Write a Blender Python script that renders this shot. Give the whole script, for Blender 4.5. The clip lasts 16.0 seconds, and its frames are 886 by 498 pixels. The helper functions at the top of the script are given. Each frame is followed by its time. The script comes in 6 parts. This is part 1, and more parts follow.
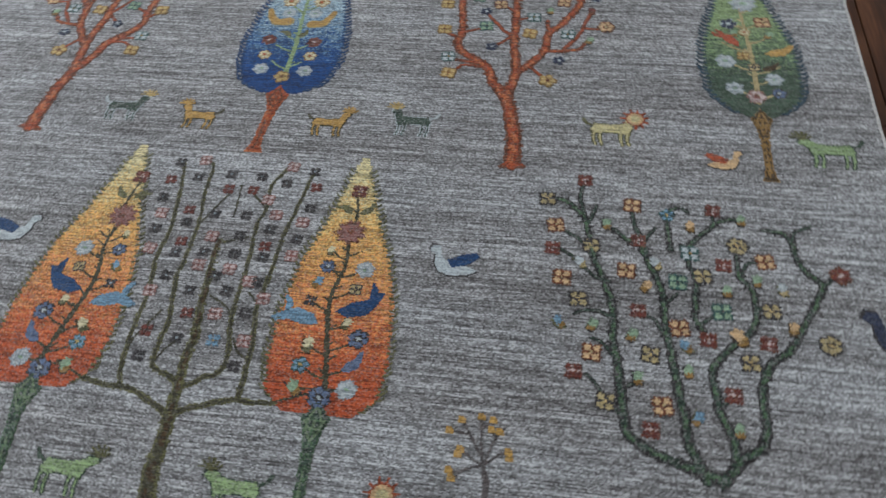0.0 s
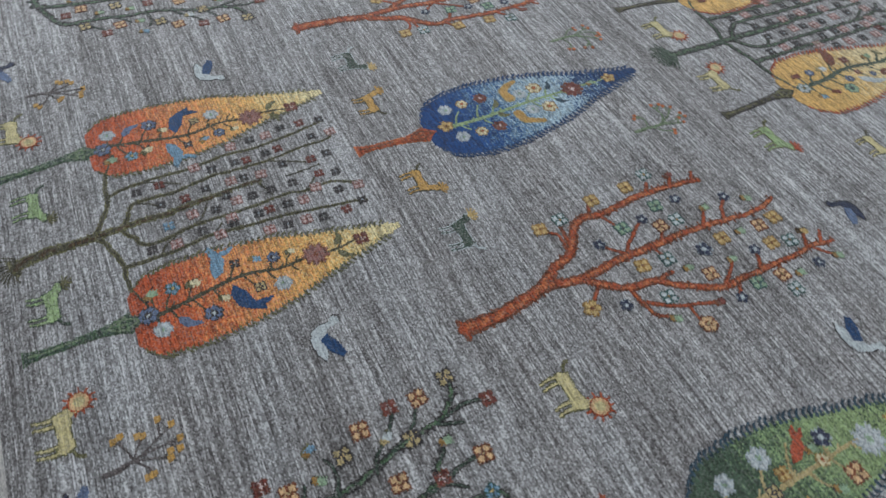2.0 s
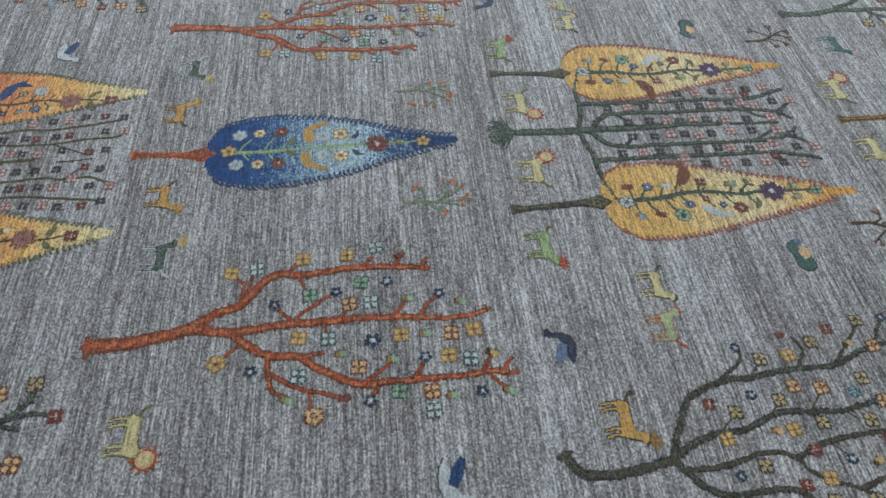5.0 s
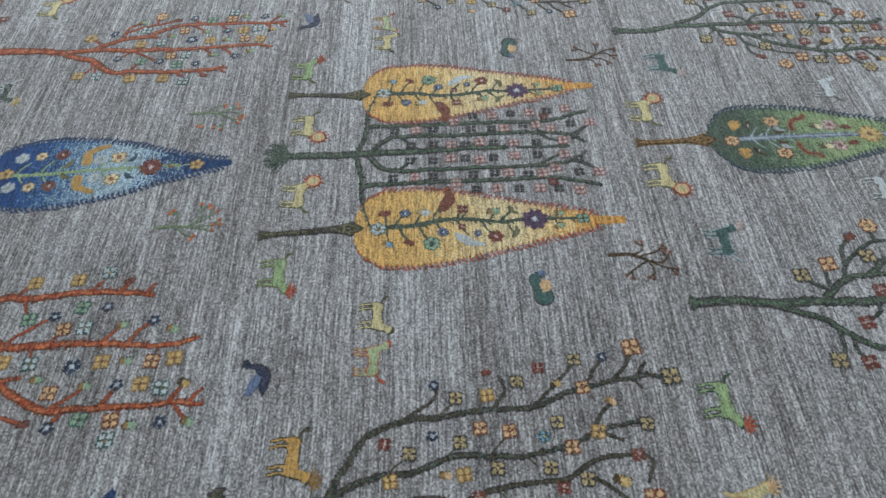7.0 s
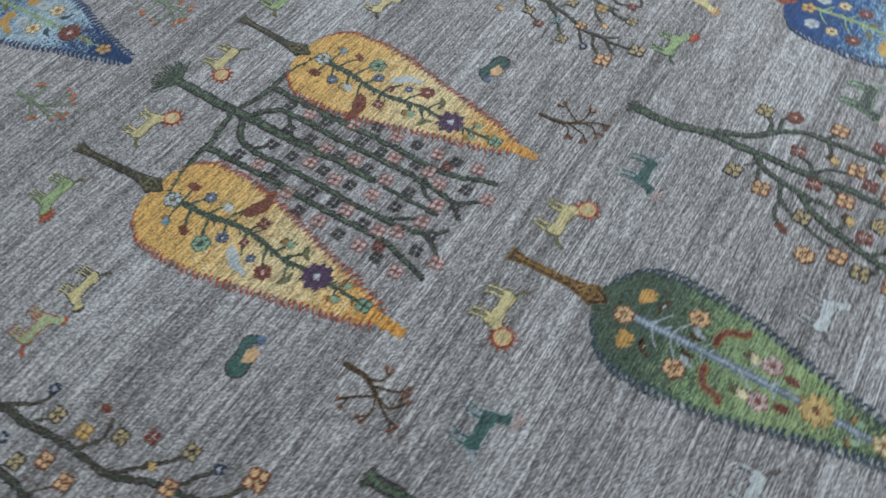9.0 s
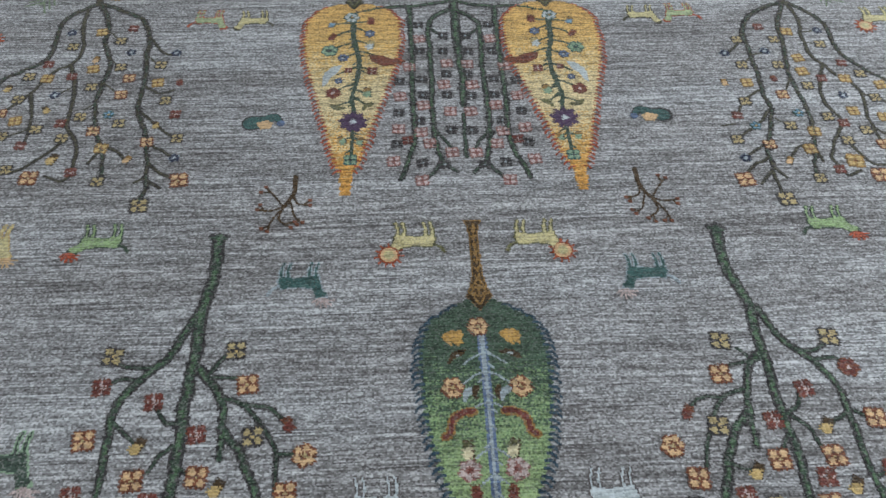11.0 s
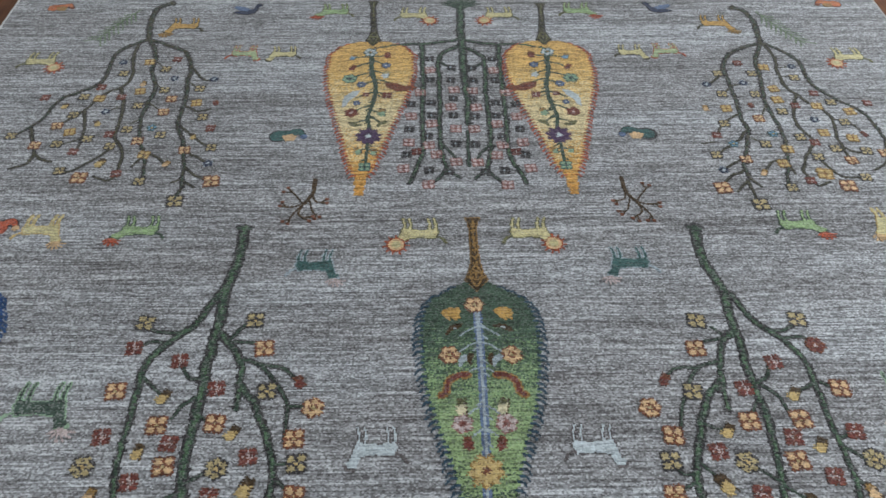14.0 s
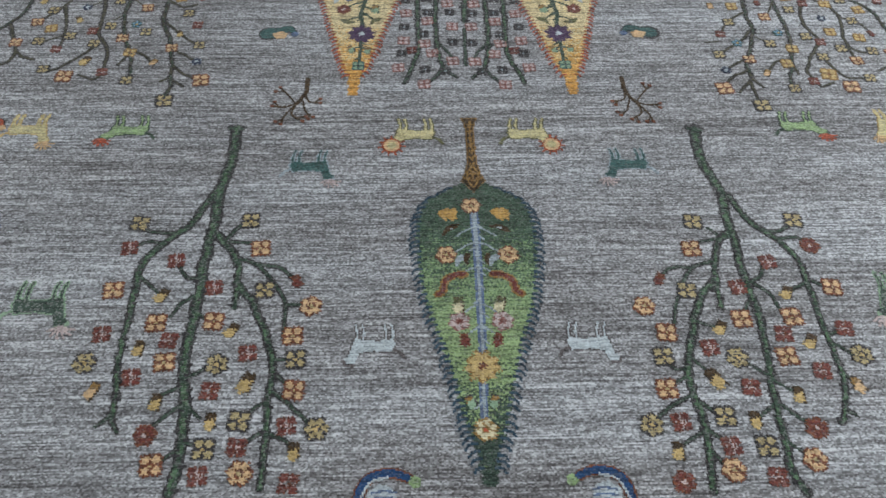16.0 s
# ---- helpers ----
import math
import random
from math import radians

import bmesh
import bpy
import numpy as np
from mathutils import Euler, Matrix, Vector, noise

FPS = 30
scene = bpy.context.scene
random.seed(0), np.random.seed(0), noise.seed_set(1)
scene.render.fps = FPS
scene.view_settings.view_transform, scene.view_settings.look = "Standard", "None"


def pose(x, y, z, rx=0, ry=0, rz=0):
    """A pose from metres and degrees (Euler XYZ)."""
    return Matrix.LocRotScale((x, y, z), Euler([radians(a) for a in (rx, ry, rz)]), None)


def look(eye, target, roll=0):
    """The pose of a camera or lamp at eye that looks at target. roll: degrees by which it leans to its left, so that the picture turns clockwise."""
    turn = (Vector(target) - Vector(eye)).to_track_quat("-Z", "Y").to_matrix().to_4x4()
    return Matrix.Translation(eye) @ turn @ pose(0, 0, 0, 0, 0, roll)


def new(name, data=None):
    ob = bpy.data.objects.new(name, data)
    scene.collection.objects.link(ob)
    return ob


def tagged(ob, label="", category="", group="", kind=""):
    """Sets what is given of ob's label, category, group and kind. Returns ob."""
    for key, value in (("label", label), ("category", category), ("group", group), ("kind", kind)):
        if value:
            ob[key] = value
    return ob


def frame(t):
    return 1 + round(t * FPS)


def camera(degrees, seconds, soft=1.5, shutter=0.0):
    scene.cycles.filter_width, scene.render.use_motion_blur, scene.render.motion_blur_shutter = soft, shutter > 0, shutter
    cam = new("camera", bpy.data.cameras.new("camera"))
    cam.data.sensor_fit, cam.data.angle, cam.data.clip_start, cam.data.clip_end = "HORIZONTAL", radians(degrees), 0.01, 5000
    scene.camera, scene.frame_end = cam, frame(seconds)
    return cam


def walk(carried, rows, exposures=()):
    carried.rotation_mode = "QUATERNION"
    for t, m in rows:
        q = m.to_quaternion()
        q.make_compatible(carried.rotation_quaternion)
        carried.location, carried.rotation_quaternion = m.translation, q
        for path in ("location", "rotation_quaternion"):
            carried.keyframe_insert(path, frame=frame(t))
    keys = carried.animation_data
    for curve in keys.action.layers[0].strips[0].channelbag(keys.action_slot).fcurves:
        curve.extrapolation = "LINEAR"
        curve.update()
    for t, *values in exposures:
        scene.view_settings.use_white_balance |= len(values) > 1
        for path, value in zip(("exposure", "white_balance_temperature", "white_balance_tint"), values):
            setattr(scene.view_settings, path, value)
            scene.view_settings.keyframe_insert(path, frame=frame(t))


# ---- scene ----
cam = camera(62.3, 16.0, soft=1.5, shutter=0.22)
PATH = [
    (0, (0.689, -1.122, 1.273), (0.441, 0.017, -0.352), -5.7),
    (0.5, (0.96, -1.024, 1.297), (0.377, 0.035, -0.297), -4.6),
    (1, (1.141, -0.868, 1.266), (0.323, 0.137, -0.258), -3.5),
    (1.5, (1.273, -0.661, 1.329), (0.314, 0.181, -0.212), 2.9),
    (2, (1.37, -0.478, 1.349), (0.253, 0.148, -0.186), 4.3),
    (2.5, (1.469, -0.266, 1.383), (0.272, 0.189, -0.153), 6.2),
    (3, (1.493, -0.07, 1.379), (0.266, 0.286, -0.16), 4.6),
    (3.2, (1.495, 0.021, 1.402), (0.269, 0.361, -0.141), 5.3),
    (5.3, (1.554, 0.802, 1.465), (0.318, 0.929, -0.102), 2.2),
    (5.5, (1.552, 0.885, 1.47), (0.322, 0.993, -0.103), 2.0),
    (6, (1.539, 1.057, 1.467), (0.294, 1.153, -0.095), 0.6),
    (6.5, (1.533, 1.293, 1.477), (0.274, 1.322, -0.076), -1.7),
    (7, (1.536, 1.524, 1.467), (0.269, 1.513, -0.08), -2.6),
    (7.5, (1.455, 1.729, 1.425), (0.212, 1.63, -0.139), -3.6),
    (8, (1.309, 1.975, 1.415), (0.158, 1.747, -0.205), -4.6),
    (8.5, (1.061, 2.301, 1.394), (0.02, 1.871, -0.259), -3.4),
    (9, (0.789, 2.452, 1.354), (-0.129, 1.828, -0.31), -1.5),
    (9.1, (0.709, 2.494, 1.379), (-0.17, 1.86, -0.301), 0.7),
    (9.5, (0.53, 2.556, 1.318), (-0.155, 1.761, -0.385), 0.9),
    (10, (0.276, 2.74, 1.296), (-0.076, 1.726, -0.391), 6.2),
    (10.2, (0.218, 2.814, 1.314), (0.013, 1.77, -0.38), 4.4),
    (12.3, (0.074, 3.353, 1.331), (0.042, 1.996, -0.138), 0.4),
    (12.5, (0.076, 3.356, 1.333), (0.045, 1.997, -0.134), 0.2),
    (13, (0.074, 3.359, 1.33), (0.049, 1.992, -0.129), 0.1),
    (13.5, (0.073, 3.362, 1.335), (0.05, 1.993, -0.123), 0.1),
    (14, (0.075, 3.363, 1.325), (0.049, 2.027, -0.163), 0.3),
    (14.5, (0.078, 3.364, 1.321), (0.049, 2.073, -0.206), 0.5),
    (15, (0.078, 3.37, 1.314), (0.046, 2.121, -0.248), 0.5),
    (15.5, (0.083, 3.375, 1.308), (0.042, 2.18, -0.295), 1.0),
    (16, (0.084, 3.379, 1.299), (0.04, 2.227, -0.336), 1.2),
]
walk(cam, [(t, look(eye, target, roll)) for t, eye, target, roll in PATH], [(0, -0.05, 6500, 10), (1, -0.06, 6500, 10), (2.5, 0.0, 6450, 10), (5.5, 0.03, 6420, 7), (9, 0.03, 6400, 8), (12.5, 0.0, 6430, 8.5), (16, 0.0, 6450, 9)])

# ---- light ----
world = bpy.data.worlds.new("world")
scene.world = world
world.use_nodes = True
sky = world.node_tree.nodes.new("ShaderNodeTexSky")
sky.sky_type, sky.sun_disc = "NISHITA", False
sky.sun_elevation, sky.sun_rotation = radians(35), radians(250)
world.node_tree.links.new(sky.outputs[0], world.node_tree.nodes["Background"].inputs[0])
world.node_tree.nodes["Background"].inputs[1].default_value = 0.1
scene.view_settings.exposure = 0.0
WEST_POWER, EAST_POWER = 107.0, 46.0


def area_lamp(name, m, sx, sy, power, colour):
    data = bpy.data.lights.new(name, "AREA")
    data.shape, data.size, data.size_y, data.energy, data.color = "RECTANGLE", sx, sy, power, colour
    new(name, data).matrix_world = m


# ---- materials ----
def mat(name):
    m = bpy.data.materials.new(name)
    m.use_nodes = True
    return m, m.node_tree.nodes, m.node_tree.links, m.node_tree.nodes["Principled BSDF"]


def scaled_noise(n, l, vec, scale, detail=2.0, rough=0.5):
    mp = n.new("ShaderNodeMapping")
    mp.inputs["Scale"].default_value = scale
    l.new(vec, mp.inputs["Vector"])
    tx = n.new("ShaderNodeTexNoise")
    tx.inputs["Scale"].default_value = 1.0
    tx.inputs["Detail"].default_value = detail
    tx.inputs["Roughness"].default_value = rough
    l.new(mp.outputs[0], tx.inputs["Vector"])
    return tx.outputs["Fac"]


def ramp(n, l, fac, stops):
    r = n.new("ShaderNodeValToRGB")
    e = r.color_ramp.elements
    while len(e) < len(stops):
        e.new(0.5)
    for el, (p, c) in zip(e, stops):
        el.position, el.color = p, (*c, 1)
    l.new(fac, r.inputs[0])
    return r.outputs["Color"]


def maths(n, l, op, a, b):
    m = n.new("ShaderNodeMath")
    m.operation = op
    for i, v in enumerate((a, b)):
        if isinstance(v, (int, float)):
            m.inputs[i].default_value = v
        else:
            l.new(v, m.inputs[i])
    return m.outputs[0]


def mixed(n, l, kind, fac, a, b):
    m = n.new("ShaderNodeMix")
    m.data_type, m.blend_type = "RGBA", kind
    for s, v in ((m.inputs[0], fac), (m.inputs[6], a), (m.inputs[7], b)):
        if isinstance(v, (int, float)):
            s.default_value = v
        elif isinstance(v, tuple):
            s.default_value = (*v, 1)
        else:
            l.new(v, s)
    return m.outputs[2]


def knot_cells(n, l, vec, scale):
    """A random value for each knot of the pile."""
    mp = n.new("ShaderNodeMapping")
    mp.inputs["Scale"].default_value = scale
    l.new(vec, mp.inputs["Vector"])
    vo = n.new("ShaderNodeTexVoronoi")
    vo.voronoi_dimensions = "2D"
    vo.inputs["Scale"].default_value = 1.0
    vo.inputs["Randomness"].default_value = 0.6
    l.new(mp.outputs[0], vo.inputs["Vector"])
    sep = n.new("ShaderNodeSeparateColor")
    l.new(vo.outputs["Color"], sep.inputs[0])
    return sep.outputs[0], sep.outputs[1], vo.outputs["Distance"]


def pile_surface(n, l, bsdf, col, height):
    l.new(col, bsdf.inputs["Base Color"])
    bsdf.inputs["Roughness"].default_value = 0.85
    bsdf.inputs["Specular IOR Level"].default_value = 0.25
    bsdf.inputs["Sheen Weight"].default_value = 0.12
    bsdf.inputs["Sheen Roughness"].default_value = 0.4
    bump = n.new("ShaderNodeBump")
    bump.inputs["Strength"].default_value = 0.6
    bump.inputs["Distance"].default_value = 0.0025
    l.new(height, bump.inputs["Height"])
    l.new(bump.outputs[0], bsdf.inputs["Normal"])


def weft_rows(n, l, pos, along, rows, detail=2.0):
    """Noise that runs along the weft and starts afresh with each row (rows to the metre)."""
    sep = n.new("ShaderNodeSeparateXYZ")
    l.new(pos, sep.inputs[0])
    comb = n.new("ShaderNodeCombineXYZ")
    bend = scaled_noise(n, l, pos, (3, 3, 1), 1, 0.5)
    y = maths(n, l, "ADD", maths(n, l, "MULTIPLY", sep.outputs["Y"], rows), maths(n, l, "MULTIPLY", bend, 2.5))
    l.new(maths(n, l, "MULTIPLY", sep.outputs["X"], along), comb.inputs[0])
    l.new(maths(n, l, "MULTIPLY", maths(n, l, "FLOOR", y, 0.0), 7.31), comb.inputs[1])
    tx = n.new("ShaderNodeTexNoise")
    tx.noise_dimensions = "2D"
    tx.inputs["Scale"].default_value = 1.0
    tx.inputs["Detail"].default_value = detail
    tx.inputs["Roughness"].default_value = 0.6
    l.new(comb.outputs[0], tx.inputs["Vector"])
    return tx.outputs["Fac"]


def weave(n, l, bsdf, colour, wear=0.35, contrast=0.55):
    """Hand-knotted pile over a colour: single knots, short rows along the weft, worn pale tips, fine relief."""
    pos = n.new("ShaderNodeNewGeometry").outputs["Position"]
    rows = weft_rows(n, l, pos, 16.0, 345.0, 2.0)
    knot, tip, far = knot_cells(n, l, pos, (270, 345, 1))
    shade = maths(n, l, "ADD", maths(n, l, "MULTIPLY", rows, 0.72), maths(n, l, "MULTIPLY", knot, 0.28))
    v = ramp(n, l, shade, [(0.33, (1 - contrast,) * 3), (0.5, (1.0,) * 3), (0.67, (1 + contrast,) * 3)])
    col = mixed(n, l, "MULTIPLY", 1.0, colour, v)
    tips = ramp(n, l, tip, [(0.62, (0, 0, 0)), (0.95, (1, 1, 1))])
    col = mixed(n, l, "MIX", maths(n, l, "MULTIPLY", tips, 0.8 * wear), col, (0.38, 0.38, 0.37))
    pile_surface(n, l, bsdf, col, maths(n, l, "SUBTRACT", shade, maths(n, l, "MULTIPLY", far, 0.5)))


def yarn(name, colour, wear=0.3, contrast=0.55):
    m, n, l, bsdf = mat(name)
    weave(n, l, bsdf, colour, wear, contrast)
    return m


def shaded_yarn(name, length, stops, wear=0.12):
    """Yarn dyed in bands from the foot of a motif to its tip, the bands mingling knot by knot."""
    m, n, l, bsdf = mat(name)
    obj = n.new("ShaderNodeTexCoord").outputs["Object"]
    sep = n.new("ShaderNodeSeparateXYZ")
    l.new(obj, sep.inputs[0])
    jitter, other, far = knot_cells(n, l, obj, (250, 290, 1))
    rows = weft_rows(n, l, obj, 14.0, 330.0, 2.0)
    along = maths(n, l, "DIVIDE", sep.outputs["Y"], length)
    along = maths(n, l, "ADD", along, maths(n, l, "MULTIPLY", maths(n, l, "SUBTRACT", jitter, 0.5), 0.24))
    along = maths(n, l, "ADD", along, maths(n, l, "MULTIPLY", maths(n, l, "SUBTRACT", rows, 0.5), 0.36))
    weave(n, l, bsdf, ramp(n, l, along, stops), wear, 0.55)
    return m


def field_material():
    m, n, l, bsdf = mat("grey_wool_pile")
    pos = n.new("ShaderNodeNewGeometry").outputs["Position"]
    thin = weft_rows(n, l, pos, 4.2, 345.0, 3.0)
    wide = weft_rows(n, l, pos, 2.4, 150.0, 2.0)
    dash = weft_rows(n, l, pos, 26.0, 300.0, 1.0)
    knot, tip, far = knot_cells(n, l, pos, (240, 345, 1))
    band = scaled_noise(n, l, pos, (0.6, 17, 1), 3, 0.6)
    broad = scaled_noise(n, l, pos, (0.9, 5.5, 1), 2, 0.5)
    s = maths(n, l, "ADD", maths(n, l, "MULTIPLY", thin, 0.40), maths(n, l, "MULTIPLY", wide, 0.15))
    s = maths(n, l, "ADD", s, maths(n, l, "MULTIPLY", dash, 0.22))
    s = maths(n, l, "ADD", s, maths(n, l, "ADD", maths(n, l, "MULTIPLY", knot, 0.19), 0.018))
    s = maths(n, l, "ADD", s, maths(n, l, "MULTIPLY", maths(n, l, "SUBTRACT", band, 0.5), 0.13))
    s = maths(n, l, "ADD", s, maths(n, l, "MULTIPLY", maths(n, l, "SUBTRACT", broad, 0.5), 0.16))
    col = ramp(n, l, s, [(0.34, (0.058, 0.056, 0.057)), (0.45, (0.148, 0.150, 0.153)), (0.54, (0.262, 0.271, 0.281)), (0.68, (0.56, 0.585, 0.605))])
    brown = ramp(n, l, broad, [(0.42, (1, 1, 1)), (0.62, (0, 0, 0))])
    col = mixed(n, l, "MIX", maths(n, l, "MULTIPLY", brown, 0.35), col, mixed(n, l, "MULTIPLY", 1.0, col, (1.005, 0.955, 0.92)))
    pile_surface(n, l, bsdf, col, maths(n, l, "SUBTRACT", s, maths(n, l, "MULTIPLY", far, 0.16)))
    return m


def wood_material():
    m, n, l, bsdf = mat("dark_walnut_board")
    obj = n.new("ShaderNodeTexCoord").outputs["Object"]
    rnd = n.new("ShaderNodeObjectInfo").outputs["Random"]
    shift = n.new("ShaderNodeVectorMath")
    shift.operation = "ADD"
    comb = n.new("ShaderNodeCombineXYZ")
    l.new(maths(n, l, "MULTIPLY", rnd, 37.0), comb.inputs[0])
    l.new(maths(n, l, "MULTIPLY", rnd, 91.0), comb.inputs[1])
    l.new(obj, shift.inputs[0])
    l.new(comb.outputs[0], shift.inputs[1])
    grain = scaled_noise(n, l, shift.outputs[0], (11, 1.6, 1), 4, 0.62)
    fine = scaled_noise(n, l, shift.outputs[0], (160, 6, 1), 2, 0.6)
    s = maths(n, l, "ADD", maths(n, l, "MULTIPLY", grain, 0.75), maths(n, l, "MULTIPLY", fine, 0.25))
    col = ramp(n, l, s, [(0.35, (0.022, 0.0085, 0.0045)), (0.5, (0.075, 0.029, 0.013)), (0.65, (0.16, 0.068, 0.030))])
    tone = maths(n, l, "ADD", maths(n, l, "MULTIPLY", rnd, 0.6), 0.7)
    col = mixed(n, l, "MULTIPLY", 1.0, col, tone)
    l.new(col, bsdf.inputs["Base Color"])
    l.new(maths(n, l, "ADD", maths(n, l, "MULTIPLY", fine, 0.2), 0.55), bsdf.inputs["Roughness"])
    bsdf.inputs["Specular IOR Level"].default_value = 0.12
    bump = n.new("ShaderNodeBump")
    bump.inputs["Strength"].default_value = 0.15
    bump.inputs["Distance"].default_value = 0.001
    l.new(fine, bump.inputs["Height"])
    l.new(bump.outputs[0], bsdf.inputs["Normal"])
    return m


def plaster_material():
    m, n, l, bsdf = mat("white_plaster")
    pos = n.new("ShaderNodeNewGeometry").outputs["Position"]
    s = scaled_noise(n, l, pos, (3, 3, 3), 4, 0.6)
    l.new(ramp(n, l, s, [(0.3, (0.66, 0.66, 0.66)), (0.7, (0.78, 0.78, 0.78))]), bsdf.inputs["Base Color"])
    bsdf.inputs["Roughness"].default_value = 0.9
    return m


FIELD = field_material()
WOOD = wood_material()
PLASTER = plaster_material()
EDGE = yarn("cream_binding_yarn", (0.40, 0.40, 0.39), 0.2, 0.35)
Y = {
    "ink": yarn("dark_outline_yarn", (0.035, 0.032, 0.034), 0.25),
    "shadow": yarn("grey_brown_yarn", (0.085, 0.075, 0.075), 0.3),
    "olive": yarn("dark_olive_yarn", (0.048, 0.046, 0.026), 0.2),
    "green": yarn("bottle_green_yarn", (0.034, 0.058, 0.040), 0.35),
    "pine": yarn("pine_green_yarn", (0.035, 0.058, 0.044), 0.5),
    "copper": yarn("copper_yarn", (0.35, 0.108, 0.04), 0.25),
    "fern": yarn("fern_green_yarn", (0.06, 0.11, 0.06), 0.3),
    "rust": yarn("rust_yarn", (0.26, 0.055, 0.02), 0.2),
    "umber": yarn("umber_yarn", (0.05, 0.03, 0.012), 0.15),
    "teal": yarn("deep_teal_yarn", (0.022, 0.05, 0.075), 0.2),
    "moss": yarn("moss_yarn", (0.10, 0.10, 0.045), 0.3),
    "brickdark": yarn("dark_brick_yarn", (0.13, 0.045, 0.022), 0.2),
    "brick": yarn("brick_red_yarn", (0.30, 0.065, 0.03), 0.2),
    "o": yarn("apricot_yarn", (0.48, 0.33, 0.18), 0.15, 0.35),
    "y": yarn("straw_yarn", (0.42, 0.31, 0.13), 0.15, 0.35),
    "r": yarn("madder_red_yarn", (0.115, 0.031, 0.023), 0.25, 0.5),
    "m": yarn("dusky_mauve_yarn", (0.20, 0.095, 0.085), 0.3, 0.5),
    "i": yarn("soft_white_yarn", (0.36, 0.40, 0.42), 0.2, 0.4),
    "d": yarn("khaki_yarn", (0.33, 0.27, 0.135), 0.2, 0.4),
    "k": yarn("navy_yarn", (0.022, 0.03, 0.06), 0.15, 0.4),
    "b": yarn("pale_blue_yarn", (0.13, 0.24, 0.34), 0.2, 0.45),
    "g": yarn("sage_yarn", (0.20, 0.30, 0.20), 0.2, 0.4),
    "w": yarn("ice_white_yarn", (0.37, 0.42, 0.44), 0.2, 0.35),
    "c": yarn("cream_yarn", (0.50, 0.46, 0.30), 0.15, 0.35),
    "p": yarn("pink_yarn", (0.40, 0.33, 0.32), 0.25, 0.4),
    "q": yarn("slate_blue_yarn", (0.09, 0.13, 0.22), 0.2, 0.4),
    "v": yarn("aubergine_yarn", (0.055, 0.03, 0.07), 0.15, 0.4),
    "mist": yarn("misty_blue_yarn", (0.25, 0.30, 0.33), 0.3, 0.4),
    "sea": yarn("sea_green_yarn", (0.035, 0.085, 0.08), 0.2, 0.5),
    "sage2": yarn("pale_sage_yarn", (0.26, 0.32, 0.18), 0.3, 0.4),
    "sprig": yarn("grey_green_yarn", (0.12, 0.17, 0.10), 0.3, 0.4),
    "lime": yarn("light_green_yarn", (0.20, 0.29, 0.14), 0.35, 0.5),
    "lemon": yarn("pale_yellow_yarn", (0.42, 0.38, 0.20), 0.3, 0.4),
    "goldbrown": yarn("golden_brown_yarn", (0.22, 0.13, 0.04), 0.2, 0.4),
    "gold": yarn("old_gold_yarn", (0.37, 0.225, 0.065), 0.2, 0.4),
    "blue": yarn("royal_blue_yarn", (0.012, 0.045, 0.12), 0.15, 0.4),
}
FLAME = shaded_yarn("flame_dyed_yarn", 0.63, [(0.0, (0.29, 0.052, 0.017)), (0.2, (0.38, 0.088, 0.029)), (0.40, (0.50, 0.21, 0.075)), (0.62, (0.52, 0.29, 0.085)), (0.78, (0.52, 0.38, 0.15)), (0.9, (0.50, 0.45, 0.25))], 0.28)
AMBER = shaded_yarn("amber_dyed_yarn", 0.71, [(0.0, (0.46, 0.285, 0.09)), (0.3, (0.48, 0.32, 0.11)), (0.46, (0.50, 0.42, 0.24)), (0.68, (0.50, 0.43, 0.25)), (0.80, (0.48, 0.28, 0.075)), (1.0, (0.46, 0.23, 0.05))])
FOREST = shaded_yarn("forest_dyed_yarn", 0.69, [(0.0, (0.038, 0.066, 0.044)), (0.29, (0.046, 0.080, 0.052)), (0.35, (0.12, 0.19, 0.095)), (0.55, (0.20, 0.28, 0.135)), (0.72, (0.19, 0.27, 0.12)), (0.8, (0.035, 0.062, 0.042)), (1.0, (0.028, 0.048, 0.036))], 0.2)
SKY = shaded_yarn("blue_dyed_yarn", 0.71, [(0.0, (0.002, 0.034, 0.135)), (0.24, (0.004, 0.048, 0.17)), (0.34, (0.09, 0.18, 0.28)), (0.54, (0.32, 0.42, 0.47)), (0.67, (0.20, 0.30, 0.38)), (0.74, (0.006, 0.036, 0.12)), (1.0, (0.004, 0.030, 0.10))], 0.05)

# ---- building helpers ----
TOP = 0.011          # height of the rug's pile
rng = random.Random(7)


KU, KV = 0.0030, 0.0028      # width and height of one knot


def shake(i, j):
    return ((i * 7919 + j * 104729) % 97) / 97 - 0.5


